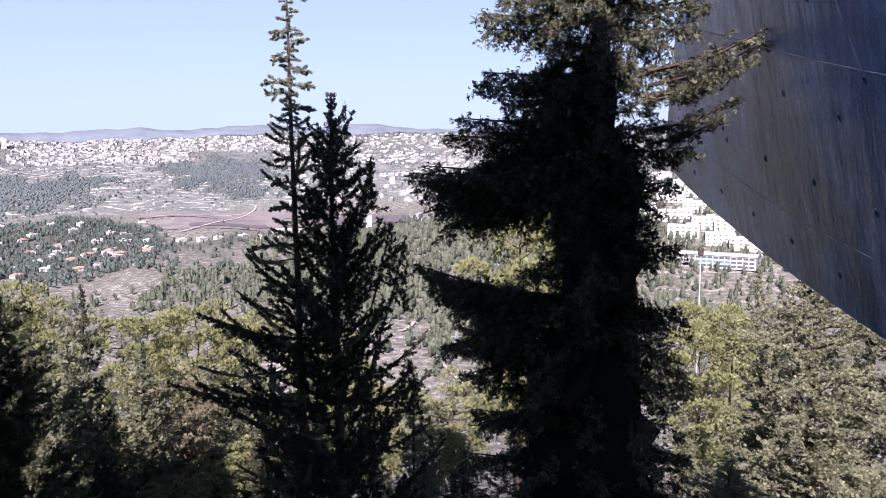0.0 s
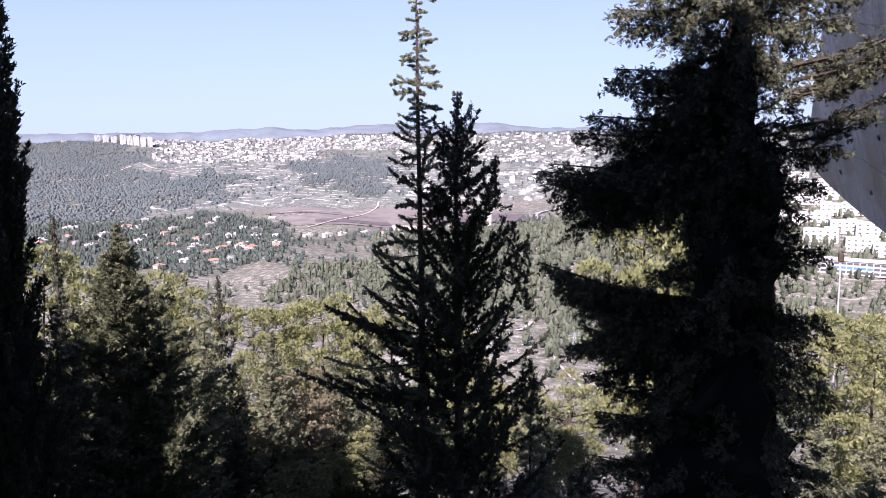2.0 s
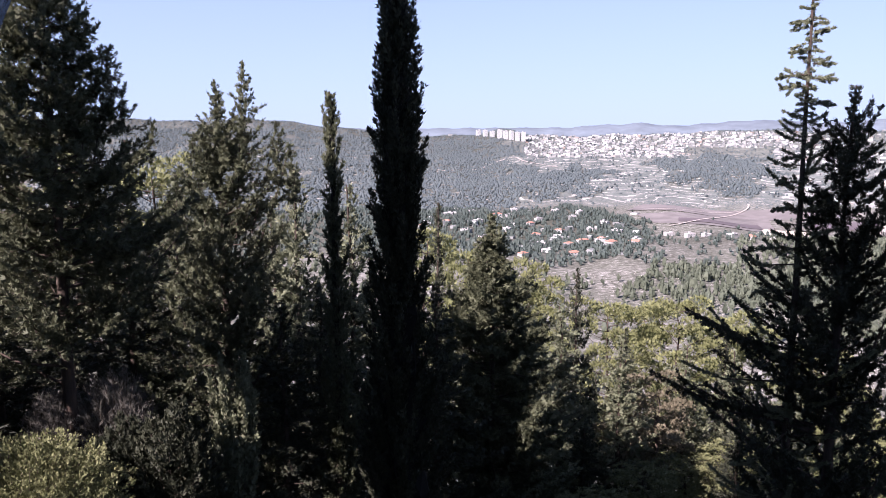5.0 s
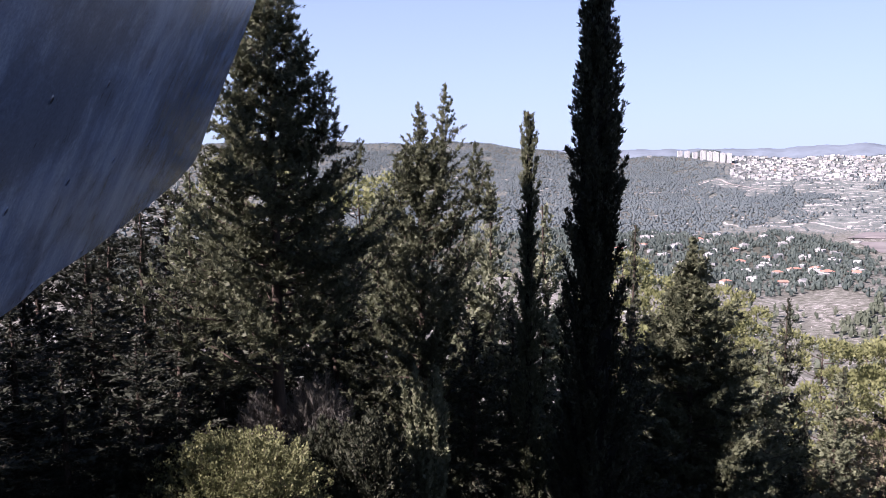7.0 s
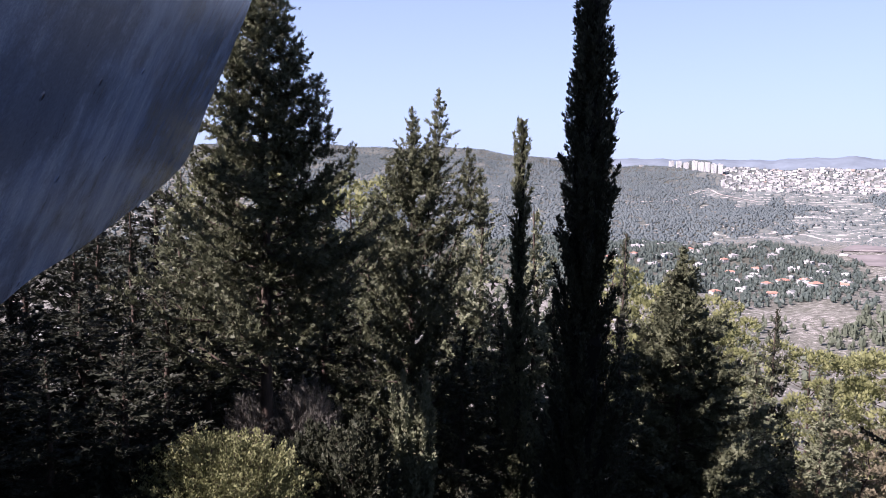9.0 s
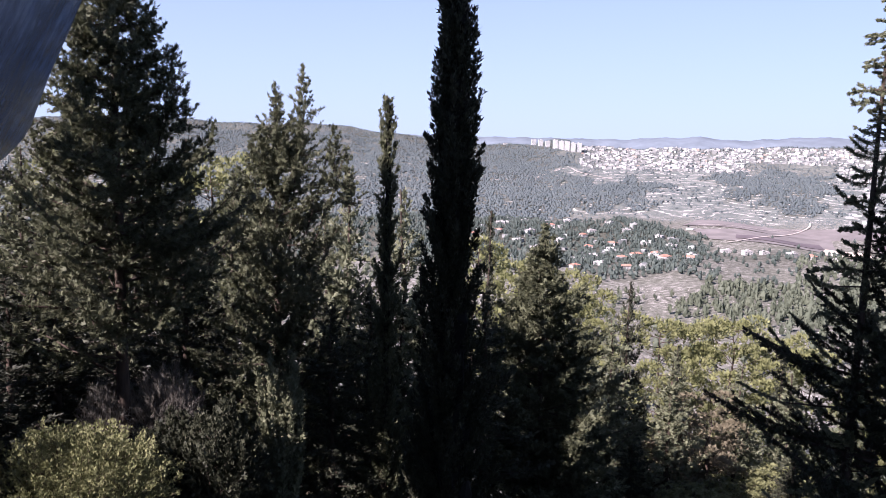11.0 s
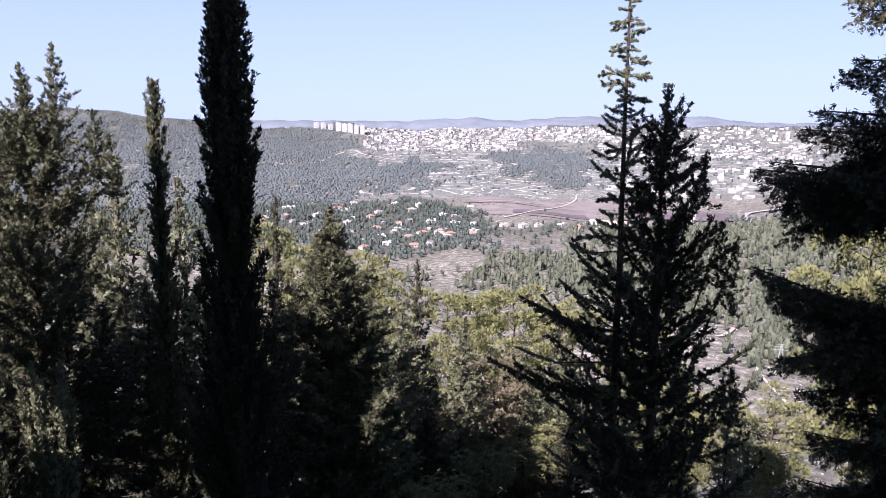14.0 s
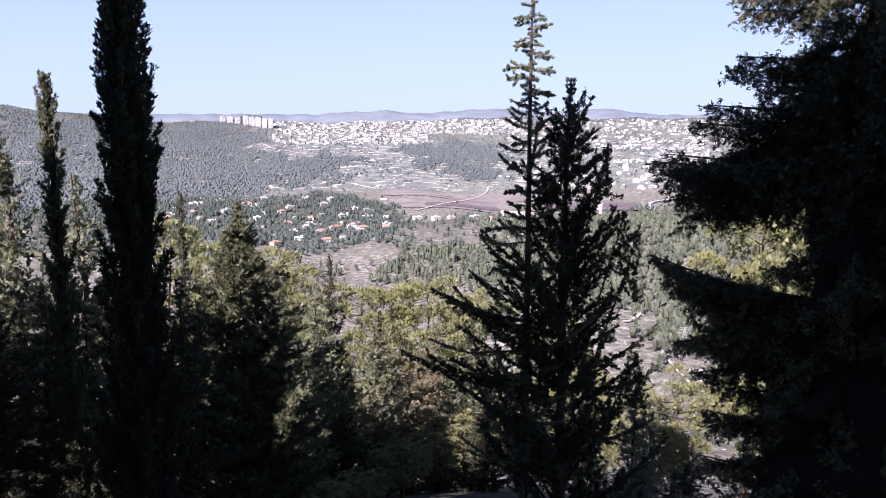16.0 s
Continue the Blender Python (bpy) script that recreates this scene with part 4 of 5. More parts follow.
WOOD = [
    ("pine", 22.8, 48, -11.9), ("pine", 17.9, 50, -11.4), ("dark", 25.2, 40, -9.9, 0.75), ("dark", 21.6, 43, -14, 0.7), ("dark", 14.6, 46, -13.4, 0.7), ("fir", 27.7, 36, -14.2), ("pine2", 29.5, 50, -10.4), ("pine2", 27.8, 62, -9.9),
    ("pine2", 20.3, 62, -12.4), ("dry", 19.2, 38, -17.6), ("pine", 15.2, 56, -12.4), ("pine2", 12.8, 60, -13), ("cone", 10.4, 52, -14.6), ("fir", 6.6, 46, -15.2, 0.55),
    ("bushy", -0.6, 44, -18.2, 1.1), ("bushy", 4.3, 62, -18.6), ("bushy", 1.0, 40, -21.5), ("bushy", 5.4, 48, -20.6), ("dark", 3.2, 30, -24.5), ("cone", 5.4, 34, -22.5), ("fir", 2.4, 38, -17.0, 0.7), ("cone", 1.6, 30, -22.5), ("dark", -1.4, 25, -23.5), ("dark", 1.8, 23, -25.5), ("dark", 4.6, 22, -26), ("spire", 35.4, 46, -5.1),
    ("pine2", 36.4, 52, -6.8), ("pine", 33, 60, -8), ("pine", 31.2, 64, -9.2), ("cone", 42, 26, -3.7), ("cone", 46, 24, -2.2), ("cone", 47.6, 30, -4.5), ("pine", 55.6, 34, -1.2), ("spire", 57, 36, -0.4, 1.6),
    ("cone", 54.2, 27, -2.8), ("dark", 31, 30, -12.4), ("cone", 29.8, 30, -13.6), ("dark", 36, 22, -11), ("cone", 40.6, 23, -9), ("dark", 44.6, 21, -11),
    ("fir", 26.2, 40, -16.6), ("cone", 23.8, 42.8, -17.6), ("dark", 24.6, 34.5, -19.8), ("pine2", 21.2, 45.5, -16.8), ("cone", 16.6, 41.4, -18), ("dark", 13.6, 35.9, -19), ("dry", 21.8, 37.3, -20.5), ("fir", 28.4, 33.1, -20),
    ("dark", 47.4, 19, -12), ("dark", 57.6, 22, -4), ("cone", 67.4, 24, -1), ("screen", 70.6, 21, -3.5), ("screen", 74.2, 19, -5),
    ("dark", 66, 20.5, -3, 1.3), ("screen", 78, 20, -6), ("screen", 71.6, 15.5, -12), ("screen", 76.4, 15, -13), ("pine", 63.2, 33, 0),
    ("dark", -29.4, 34, -8.6, 1.3), ("pine", -18.7, 52, -13.6), ("pine2", -20.8, 44, -12.4), ("pine", -19.6, 58, -11.8), ("cone", -22.6, 26, -14.6, 1.2), ("pine", -5.6, 42, -4.6), ("pine", -9, 48, -6), 
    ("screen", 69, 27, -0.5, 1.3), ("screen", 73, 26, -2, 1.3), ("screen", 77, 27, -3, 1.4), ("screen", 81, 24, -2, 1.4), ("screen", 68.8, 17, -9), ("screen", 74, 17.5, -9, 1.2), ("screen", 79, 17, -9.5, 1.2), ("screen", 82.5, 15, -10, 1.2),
    # headings past 85: unseen trees, added to cast shade over the left wood
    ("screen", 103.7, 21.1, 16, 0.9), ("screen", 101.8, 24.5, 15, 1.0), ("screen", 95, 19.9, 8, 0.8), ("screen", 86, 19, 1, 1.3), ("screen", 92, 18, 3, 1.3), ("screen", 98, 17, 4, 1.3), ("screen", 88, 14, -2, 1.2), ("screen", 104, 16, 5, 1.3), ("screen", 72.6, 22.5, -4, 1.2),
    ("dark", 59, 27, -5, 1.3), ("dark", 62.6, 25.5, -6, 1.3), ("screen", 56, 29, -6, 1.2), ("dark", 65.5, 28, -4, 1.2), ("screen", 60.6, 31, -3, 1.3), ("dark", 52, 28, -6, 1.2), ("dark", 48.6, 28, -7, 1.2), ("dark", 55, 24, -12), ("screen", 61.2, 23, -13, 1.1), ("screen", 64.6, 23, -12, 1.1), ("dark", 43.4, 26, -8, 1.1),
    ("bushy", 20, 33.8, -23.5), ("bushy", 17, 36.4, -22.5), ("bushy", 23, 31.2, -25.5), ("bushy", 14.5, 39, -21.5), ("bushy", 26.5, 28.6, -26), ("bushy", 11, 39, -22), ("bushy", 8, 33, -21), ("bushy", 29.4, 27.3, -26),
    ("cone", 29.6, 33, -11.2, 1.25), ("fir", 26.4, 38, -12.6, 1.2), ("cone", 22, 36, -14.4, 1.2), ("cone", 17.4, 40, -14.8, 1.2), ("dark", 19.6, 41.4, -18.6, 1.1), ("cone", 31.8, 36, -9.6, 1.2), ("cone", 14, 42, -15, 1.2),
    ("cone", -17.6, 28, -19), ("cone", -21, 22, -21.5), ("cone", -27, 23, -17.5, 1.2), ("dark", -7, 25, -17), ("dark", -13, 24, -16), ("bushy", 7.6, 72, -16.4), ("pine", 8.8, 66, -13.8),
]
for w in WOOD:
    wood_tree(*w)


# ---- forests, seen from afar: uncountable
def scatter(n_, r0, r1, a0, a1, seed):
    rng = np.random.default_rng(seed)
    az = rng.uniform(a0, a1, n_)
    r = np.sqrt(rng.uniform(r0 * r0, r1 * r1, n_))
    keep = rng.random(n_) < zone(az, r)
    az, r = az[keep], r[keep]
    x, y = -np.sin(np.radians(az)) * r, np.cos(np.radians(az)) * r
    return x, y, height(x, y), rng


def ragged_crowns(name, x, y, z, tall, slender, tufts, leaf, rng, label):
    """Crowns seen from afar: each a rough core in a ragged cloud of sprays."""
    n_, k = len(x), 4
    h = rng.uniform(*tall, n_)
    w = h * rng.uniform(*slender, n_)
    ang = 2 * np.pi * np.arange(k) / k + rng.uniform(0, 6, (n_, 1))
    rings = []
    for zz, rr in ((0.14, 0.5), (0.42, 0.75), (0.78, 0.5)):
        rad = w[:, None] * rr * rng.uniform(0.5, 1.25, (n_, k))
        rings.append(np.stack([x[:, None] + np.cos(ang) * rad, y[:, None] + np.sin(ang) * rad, z[:, None] + h[:, None] * (zz + rng.uniform(-0.06, 0.06, (n_, k)))], -1))
    v1 = np.concatenate(rings + [np.stack([x, y, z + h * 0.95], -1)[:, None]], 1)
    m = v1.shape[1]
    f = []
    for q in range(k):
        t = (q + 1) % k
        f += [(q, t, k + t), (q, k + t, k + q), (k + q, k + t, 2 * k + t), (k + q, 2 * k + t, 2 * k + q), (2 * k + q, 2 * k + t, 3 * k)]
    f1 = (np.arange(n_)[:, None, None] * m + np.array(f)[None]).reshape(-1, 3)
    v1 = v1.reshape(-1, 3)
    u = rng.random((n_, tufts))
    g = rng.uniform(0, 6.283, (n_, tufts))
    rad = w[:, None] * np.sqrt(np.clip(1.0 - u ** 2.2, 0.03, 1)) * (0.75 + 0.3 * u) * rng.uniform(0.65, 1.1, (n_, tufts))
    c = np.stack([x[:, None] + np.cos(g) * rad, y[:, None] + np.sin(g) * rad, z[:, None] + h[:, None] * (0.12 + 0.84 * u)], -1).reshape(-1, 3)
    d = np.stack([np.cos(g) * 0.6, np.sin(g) * 0.6, np.full_like(g, 0.7)], -1).reshape(-1, 3) + rng.normal(size=(n_ * tufts, 3)) * 0.35
    L = np.repeat(h * (0.13 + 0.5 / tufts), tufts) * rng.uniform(0.6, 1.4, n_ * tufts)
    v, f = sprays(c, d, L, L * 0.42, rng, 2)
    tagged(mesh_of(name, np.vstack([v1, v]), np.vstack([f1, f + len(v1)]), leaf), label, "forest", kind="stuff")


def far_forest():
    """Small rough crowns, each a jagged double cone."""
    x, y, z, rng = scatter(51000, 860, 3150, -24, 74, 31)
    keep = (np.hypot(x, y) > 1080) | (np.degrees(np.arctan2(-x, y)) >= 14)
    x, y, z = x[keep], y[keep], z[keep]
    # the closed woods stand thicker
    x2, y2, z2, rng = scatter(38000, 1500, 2800, 12, 60, 35)
    thick = zone(np.degrees(np.arctan2(-x2, y2)), np.hypot(x2, y2)) > 0.7
    x, y, z = np.concatenate([x, x2[thick]]), np.concatenate([y, y2[thick]]), np.concatenate([z, z2[thick]])
    x3, y3, z3, rng = scatter(3000, 900, 1500, 19, 42, 36)
    x, y, z = np.concatenate([x, x3]), np.concatenate([y, y3]), np.concatenate([z, z3])
    close = np.hypot(x, y) < 1520
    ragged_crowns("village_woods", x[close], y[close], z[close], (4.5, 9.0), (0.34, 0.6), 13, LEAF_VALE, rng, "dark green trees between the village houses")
    x, y, z = x[~close], y[~close], z[~close]
    n_, k = len(x), 3
    h, w = rng.uniform(3.0, 6.5, n_), rng.uniform(2.6, 5.0, n_)
    ang = 2 * np.pi * np.arange(k) / k + rng.uniform(0, 6, (n_, 1))
    rings = []
    for zz, rr in ((0.10, 0.85), (0.70, 0.85)):
        rad = w[:, None] * rr * rng.uniform(0.4, 1.4, (n_, k))
        rings.append(np.stack([x[:, None] + np.cos(ang) * rad, y[:, None] + np.sin(ang) * rad, z[:, None] + h[:, None] * (zz + rng.uniform(-0.2, 0.2, (n_, k)))], -1))
    tip = np.stack([x, y, z + h * 0.93], -1)[:, None]
    v = np.concatenate([rings[0], rings[1], tip], 1)
    f = []
    for s in range(k):
        t = (s + 1) % k
        f += [(s, t, k + t), (s, k + t, k + s), (k + s, k + t, 2 * k)]
    F = (np.arange(n_)[:, None, None] * v.shape[1] + np.array(f)[None]).reshape(-1, 3)
    tagged(mesh_of("far_forest", v.reshape(-1, 3), F, LEAF_FAR, smooth=True), "pine forest on the far slopes, haze-blue in its leaf colour", "forest", kind="stuff")


def near_forest():
    x, y, z, rng = scatter(28500, 250, 1080, -24, 72, 32)
    keep = (np.hypot(x, y) < 860) | (np.degrees(np.arctan2(-x, y)) < 14)
    ragged_crowns("valley_forest", x[keep], y[keep], z[keep], (5.0, 12.0), (0.22, 0.42), 22, LEAF_FOREST, rng, "grey-green pines scattered over the valley slopes")


far_forest()
near_forest()


def slope_litter():
    """Boulders and low scrub on the open hillside."""
    rng = np.random.default_rng(61)
    octa = np.array([(1, 0, 0), (0, 1, 0), (-1, 0, 0), (0, -1, 0), (0, 0, 1)], dtype=float)
    octa[:4, 2] = -0.3
    tri = np.array([(0, 1, 4), (1, 2, 4), (2, 3, 4), (3, 0, 4)])
    for name, n_, lo, hi, flat, mat, r0, r1, label in (("boulders", 6500, 0.25, 1.0, 0.55, ROCK, 210, 840, "pale limestone boulders strewn over the hillside"),
                                                       ("scrub", 9000, 0.5, 1.5, 0.8, LEAF_FOREST, 210, 840, "low grey-green scrub on the rocky hillside"),
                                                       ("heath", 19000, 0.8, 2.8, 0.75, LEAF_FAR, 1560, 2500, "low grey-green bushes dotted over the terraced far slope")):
        az = rng.uniform(-24, 36, n_) if r0 < 1000 else rng.uniform(2, 33, n_)
        r = np.sqrt(rng.uniform(float(r0) ** 2, float(r1) ** 2, n_))
        x, y = -np.sin(np.radians(az)) * r, np.cos(np.radians(az)) * r
        size = rng.uniform(lo, hi, n_) * rng.uniform(0.5, 1.0, n_)
        v = octa[None] * (1 + 0.3 * rng.normal(size=(n_, 5, 1))) * size[:, None, None] * np.array([1, 1, flat])
        g = rng.uniform(0, 6.28, n_)
        c_, s_ = np.cos(g)[:, None], np.sin(g)[:, None]
        v = np.stack([v[..., 0] * c_ - v[..., 1] * s_, v[..., 0] * s_ + v[..., 1] * c_, v[..., 2]], -1)
        v = v + np.stack([x, y, height(x, y)], -1)[:, None]
        f = (np.arange(n_)[:, None, None] * 5 + tri[None]).reshape(-1, 3)
        tagged(mesh_of(name, v.reshape(-1, 3), f, mat), label, name, kind="stuff")


ROCK = plain("limestone", (0.36, 0.335, 0.30), 0.9, 0.2, 0.6)
slope_litter()

# ---------------------------------------------------------------- the valley: fields, tracks, houses
def ground_at(az, el):
    """The first place on the ground along the sight line at (az, el), past the wood."""
    r = np.arange(240.0, 4300.0, 4.0)
    x, y = -math.sin(radians(az)) * r, math.cos(radians(az)) * r
    below = EYE + r * math.tan(radians(el)) < height(x, y)
    k = int(np.argmax(below)) if below.any() else len(r) - 1
    return float(x[k]), float(y[k]), float(r[k])


def strip(name, pts, width, mat, lift, label, category="road"):
    """A track draped over the ground along points given by (az, el)."""
    c = np.array(bow([ground_at(*p)[:2] for p in pts], 8))
    t = np.gradient(c, axis=0)
    t /= np.maximum(np.linalg.norm(t, axis=1, keepdims=True), 1e-6)
    w = np.stack([-t[:, 1], t[:, 0]], -1) * width / 2
    a, b_ = c + w, c - w
    v = np.vstack([np.column_stack([a, height(a[:, 0], a[:, 1]) + lift]), np.column_stack([b_, height(b_[:, 0], b_[:, 1]) + lift])])
    n_ = len(c)
    f = [(i, n_ + i, n_ + i + 1, i + 1) for i in range(n_ - 1)]
    return tagged(mesh_of(name, v, f, mat), label, category, kind="structure")


def field(corners, mat, lift, label):
    """A field draped over the ground between four corners (az, el)."""
    p = [np.array(ground_at(*c)[:2]) for c in corners]
    k = 12
    u, w = np.meshgrid(np.linspace(0, 1, k), np.linspace(0, 1, k), indexing="ij")
    g = (p[0] * ((1 - u) * (1 - w))[..., None] + p[1] * (u * (1 - w))[..., None] + p[2] * (u * w)[..., None] + p[3] * ((1 - u) * w)[..., None])
    v = np.dstack([g, height(g[..., 0], g[..., 1]) + lift]).reshape(-1, 3)
    f = [(i * k + j, (i + 1) * k + j, (i + 1) * k + j + 1, i * k + j + 1) for i in range(k - 1) for j in range(k - 1)]
    return tagged(mesh_of("field", v, f, mat), label, "field", kind="structure")


TRACK = plain("pale_track", (0.33, 0.295, 0.265), 0.95, 0.2, 0.05)
ASPHALT = plain("sunlit_asphalt", (0.26, 0.26, 0.27), 0.9, 0.15, 0.05)
PLOUGHED = plain("ploughed_soil", (0.092, 0.077, 0.082), 0.95, 0.25, 0.02)
STUBBLE = plain("stubble_field", (0.142, 0.130, 0.124), 0.95, 0.25, 0.03)
SAND = plain("sandy_ground", (0.45, 0.38, 0.31), 0.95, 0.2, 0.03)
field([(21.6, -5.65), (7.0, -5.8), (7.0, -5.25), (20.5, -5.2)], STUBBLE, 1.0, "dry brown stubble field on the valley floor")
field([(19.6, -6.5), (11.5, -6.95), (12.2, -5.9), (21.0, -5.9)], STUBBLE, 1.0, "brown fallow field with pale edges")
field([(18.0, -6.35), (12.4, -6.75), (12.8, -6.45), (18.0, -6.1)], PLOUGHED, 1.7, "dark ploughed field beside a track")
field([(9.6, -6.5), (5.6, -6.55), (5.5, -6.0), (9.2, -6.0)], PLOUGHED, 1.7, "dark ploughed field on the valley floor")
field([(5.3, -6.6), (2.6, -6.5), (2.9, -6.0), (5.2, -6.0)], PLOUGHED, 1.7, "dark ploughed field beside the road")
field([(13.0, -7.05), (9.6, -7.1), (9.8, -6.75), (12.4, -6.7)], SAND, 1.4, "bare sandy ground at the edge of the fields")
strip("farm_track", [(13.45, -5.05), (13.6, -5.45), (15.1, -6.0), (17.0, -6.35), (18.6, -6.7)], 3.6, TRACK, 2.2, "pale dirt track that winds between the fields")
strip("farm_track", [(20.5, -5.6), (17.0, -5.62), (13.6, -5.5)], 2.8, TRACK, 2.2, "pale dirt track along the field edge")
strip("farm_track", [(5.4, -6.9), (5.35, -6.0)], 9, TRACK, 2.2, "pale dirt track between ploughed fields")
strip("valley_road", [(-1.5, -5.3), (0.0, -5.55), (1.6, -5.9), (2.0, -6.2), (1.4, -6.5)], 9, ASPHALT, 2.2, "grey valley road in a wide bend")
strip("hill_track", [(35.0, -2.9), (32.5, -2.8), (31.0, -2.3), (29.6, -1.9), (28.8, -2.2), (26.5, -2.6)], 7, TRACK, 2.0, "pale track climbing the wooded far slope")
strip("foot_path", [(0.2, -15.4), (0.35, -15.8), (0.5, -16.3), (0.3, -16.8), (-0.4, -17.5), (-1.3, -18.3), (-2.4, -19.1)], 1.7, TRACK, 1.3, "pale winding foot path on the near hillside")
strip("foot_path", [(3.4, -14.5), (2.9, -14.4), (2.3, -14.0), (1.4, -12.6), (0.2, -11.2), (-0.4, -10.4)], 2.8, TRACK, 1.3, "pale foot path across the rocky slope")

PLASTER = plain("pale_plaster", (0.28, 0.28, 0.27), 0.85, 0.1, 0.3)
BRIGHT = plain("white_stone", (0.44, 0.44, 0.42), 0.9, 0.12, 0.3)
STONE = plain("pale_stone", (0.33, 0.34, 0.33), 0.9, 0.18, 0.3)
TILES = plain("red_roof_tiles", (0.30, 0.155, 0.115), 0.85, 0.25, 0.6)
FLAT_ROOF = plain("flat_roof", (0.36, 0.34, 0.33), 0.9, 0.15, 0.4)
GLASS, n, l, b = material("window_glass", 0.12, 0.5)
b.inputs["Base Color"].default_value = (0.07, 0.075, 0.085, 1)
BLUE = plain("blue_panel", (0.05, 0.16, 0.45), 0.5, 0.1)


def box(w, d, h, x=0, y=0, z=0, bevel=0.0):
    bm = bmesh.new()
    bmesh.ops.create_cube(bm, size=1, matrix=Matrix.Translation((x, y, z + h / 2)) @ Matrix.Diagonal((w, d, h, 1)))
    if bevel:
        bmesh.ops.bevel(bm, geom=bm.edges[:], offset=bevel, segments=1, affect="EDGES")
    return bm


def hipped(w, d, z, h, over=0.5):
    bm = bmesh.new()
    a = [bm.verts.new(p) for p in ((-w / 2 - over, -d / 2 - over, z), (w / 2 + over, -d / 2 - over, z), (w / 2 + over, d / 2 + over, z), (-w / 2 - over, d / 2 + over, z))]
    r = [bm.verts.new((-w / 2 + d / 2, 0, z + h)), bm.verts.new((w / 2 - d / 2, 0, z + h))]
    for q in ((a[0], a[1], r[1], r[0]), (a[2], a[3], r[0], r[1]), (a[1], a[2], r[1]), (a[3], a[0], r[0]), tuple(a[::-1])):
        bm.faces.new(q)
    return bm


def house(az, el, w, d, h, roof, group, label, wall=PLASTER, storeys=2, cols=3, turn=None, name="house"):
    x, y, r = ground_at(az, el)
    rng = random.Random(int(az * 1000))
    top = empty(name, (x, y, float(height(x, y)) - 1.0))
    top.rotation_euler = (0, 0, radians(az + (rng.uniform(-40, 40) if turn is None else turn)))
    part("wall", box(w, d, h + 1.0), wall, top)
    if roof == "tiles":
        part("roof", hipped(w, d, h + 1.0, min(w, d) * 0.24), TILES, top, "red tiled hipped roof")
    else:
        part("roof", box(w + 0.5, d + 0.5, 0.5, z=h + 1.0), FLAT_ROOF, top, "flat roof with a low parapet")
        part("stair_head", box(w * 0.28, d * 0.4, 2.0, x=w * rng.uniform(-0.25, 0.25), z=h + 1.5), wall, top)
    for s in range(storeys):
        for c in range(cols):
            q = part("window", box(w / cols * 0.34, 0.16, h / storeys * 0.36, x=-w / 2 + w / cols * (c + 0.5), y=-d / 2 - 0.03, z=1.0 + h / storeys * (s + 0.3)), GLASS, top)
            part("sill", box(w / cols * 0.6, 0.3, 0.15, x=-w / 2 + w / cols * (c + 0.5), y=-d / 2 - 0.05, z=1.0 + h / storeys * (s + 0.3) - 0.16), wall, q)
    return tagged(top, label, "house", group)


VILLAGE = [(28.9, -9.05, 1), (27.1, -8.75, 0), (25.6, -8.3, 1), (25.2, -8.9, 1), (24.6, -8.0, 1), (23.3, -7.9, 1), (22.6, -8.15, 1), (26.3, -7.3, 1), (25.4, -6.3, 0), (34.4, -6.1, 0),
           (33.1, -7.3, 0), (30.1, -7.25, 0), (28.4, -6.8, 1), (30.8, -6.15, 1), (26.6, -5.85, 0), (20.8, -7.9, 0), (27.6, -8.25, 0), (34.5, -6.7, 1), (29.6, -5.75, 0), (18.6, -7.35, 0),
           (17.2, -7.4, 0), (16.1, -7.3, 0), (14.4, -7.3, 0), (13.2, -7.4, 1), (11.8, -7.5, 0), (29.9, -6.2, 0), (32.2, -6.6, 0), (33.8, -5.8, 0), (27.8, -6.5, 0), (24.9, -5.9, 0), (23.1, -6.6, 0), (20.9, -8.0, 1), (23.4, -7.95, 0), (31.8, -7.9, 0), (36.2, -7.0, 1), (31.0, -8.4, 0), (24.0, -7.1, 0), (22.2, -7.3, 0), (28.0, -7.6, 1), (32.6, -5.9, 0)]
for az, el, red in VILLAGE:
    rr = random.Random(int(az * 77))
    house(az, el, rr.uniform(10, 16), rr.uniform(8, 10), rr.uniform(3.8, 6), "tiles" if red else "flat", "village houses",
          "white village house with a red tiled roof among trees" if red else "white flat-roofed village house among trees")
for k in range(3):
    house(32.2 - 0.5 * k, -0.30 - 0.05 * k, 16, 13, 20 + 2 * (k % 2), "flat", "tower blocks", "white apartment tower on the far ridge", STONE, storeys=7, cols=4, turn=12, name="tower_block")
for k in range(5):
    house(30.65 - 0.42 * k, -0.52 - 0.05 * k, 16, 14, 31 - 2 * (k % 2), "flat", "tower blocks", "tall white apartment block on the far ridge", STONE, storeys=9, cols=4, turn=8, name="tower_block")
for az, el, w in [(-15.6, -3.4, 42), (-17.0, -4.1, 36), (-18.3, -4.6, 48), (-16.3, -5.0, 40), (-17.9, -5.7, 34), (-19.4, -5.6, 44), (-16.6, -6.3, 46), (-18.6, -6.8, 38), (-20.4, -6.9, 44),
                  (-17.2, -7.4, 40), (-19.6, -7.9, 36), (-14.8, -4.4, 40), (-14.4, -5.8, 36), (-21.5, -8.2, 44), (-13.2, -4.9, 40)]:
    house(az, el, w * 0.8, 14, 12, "flat", "hillside blocks", "white stone apartment house on the terraced hillside", BRIGHT, 3, 5, turn=random.Random(int(az * 31)).uniform(-18, 18), name="apartment_house")


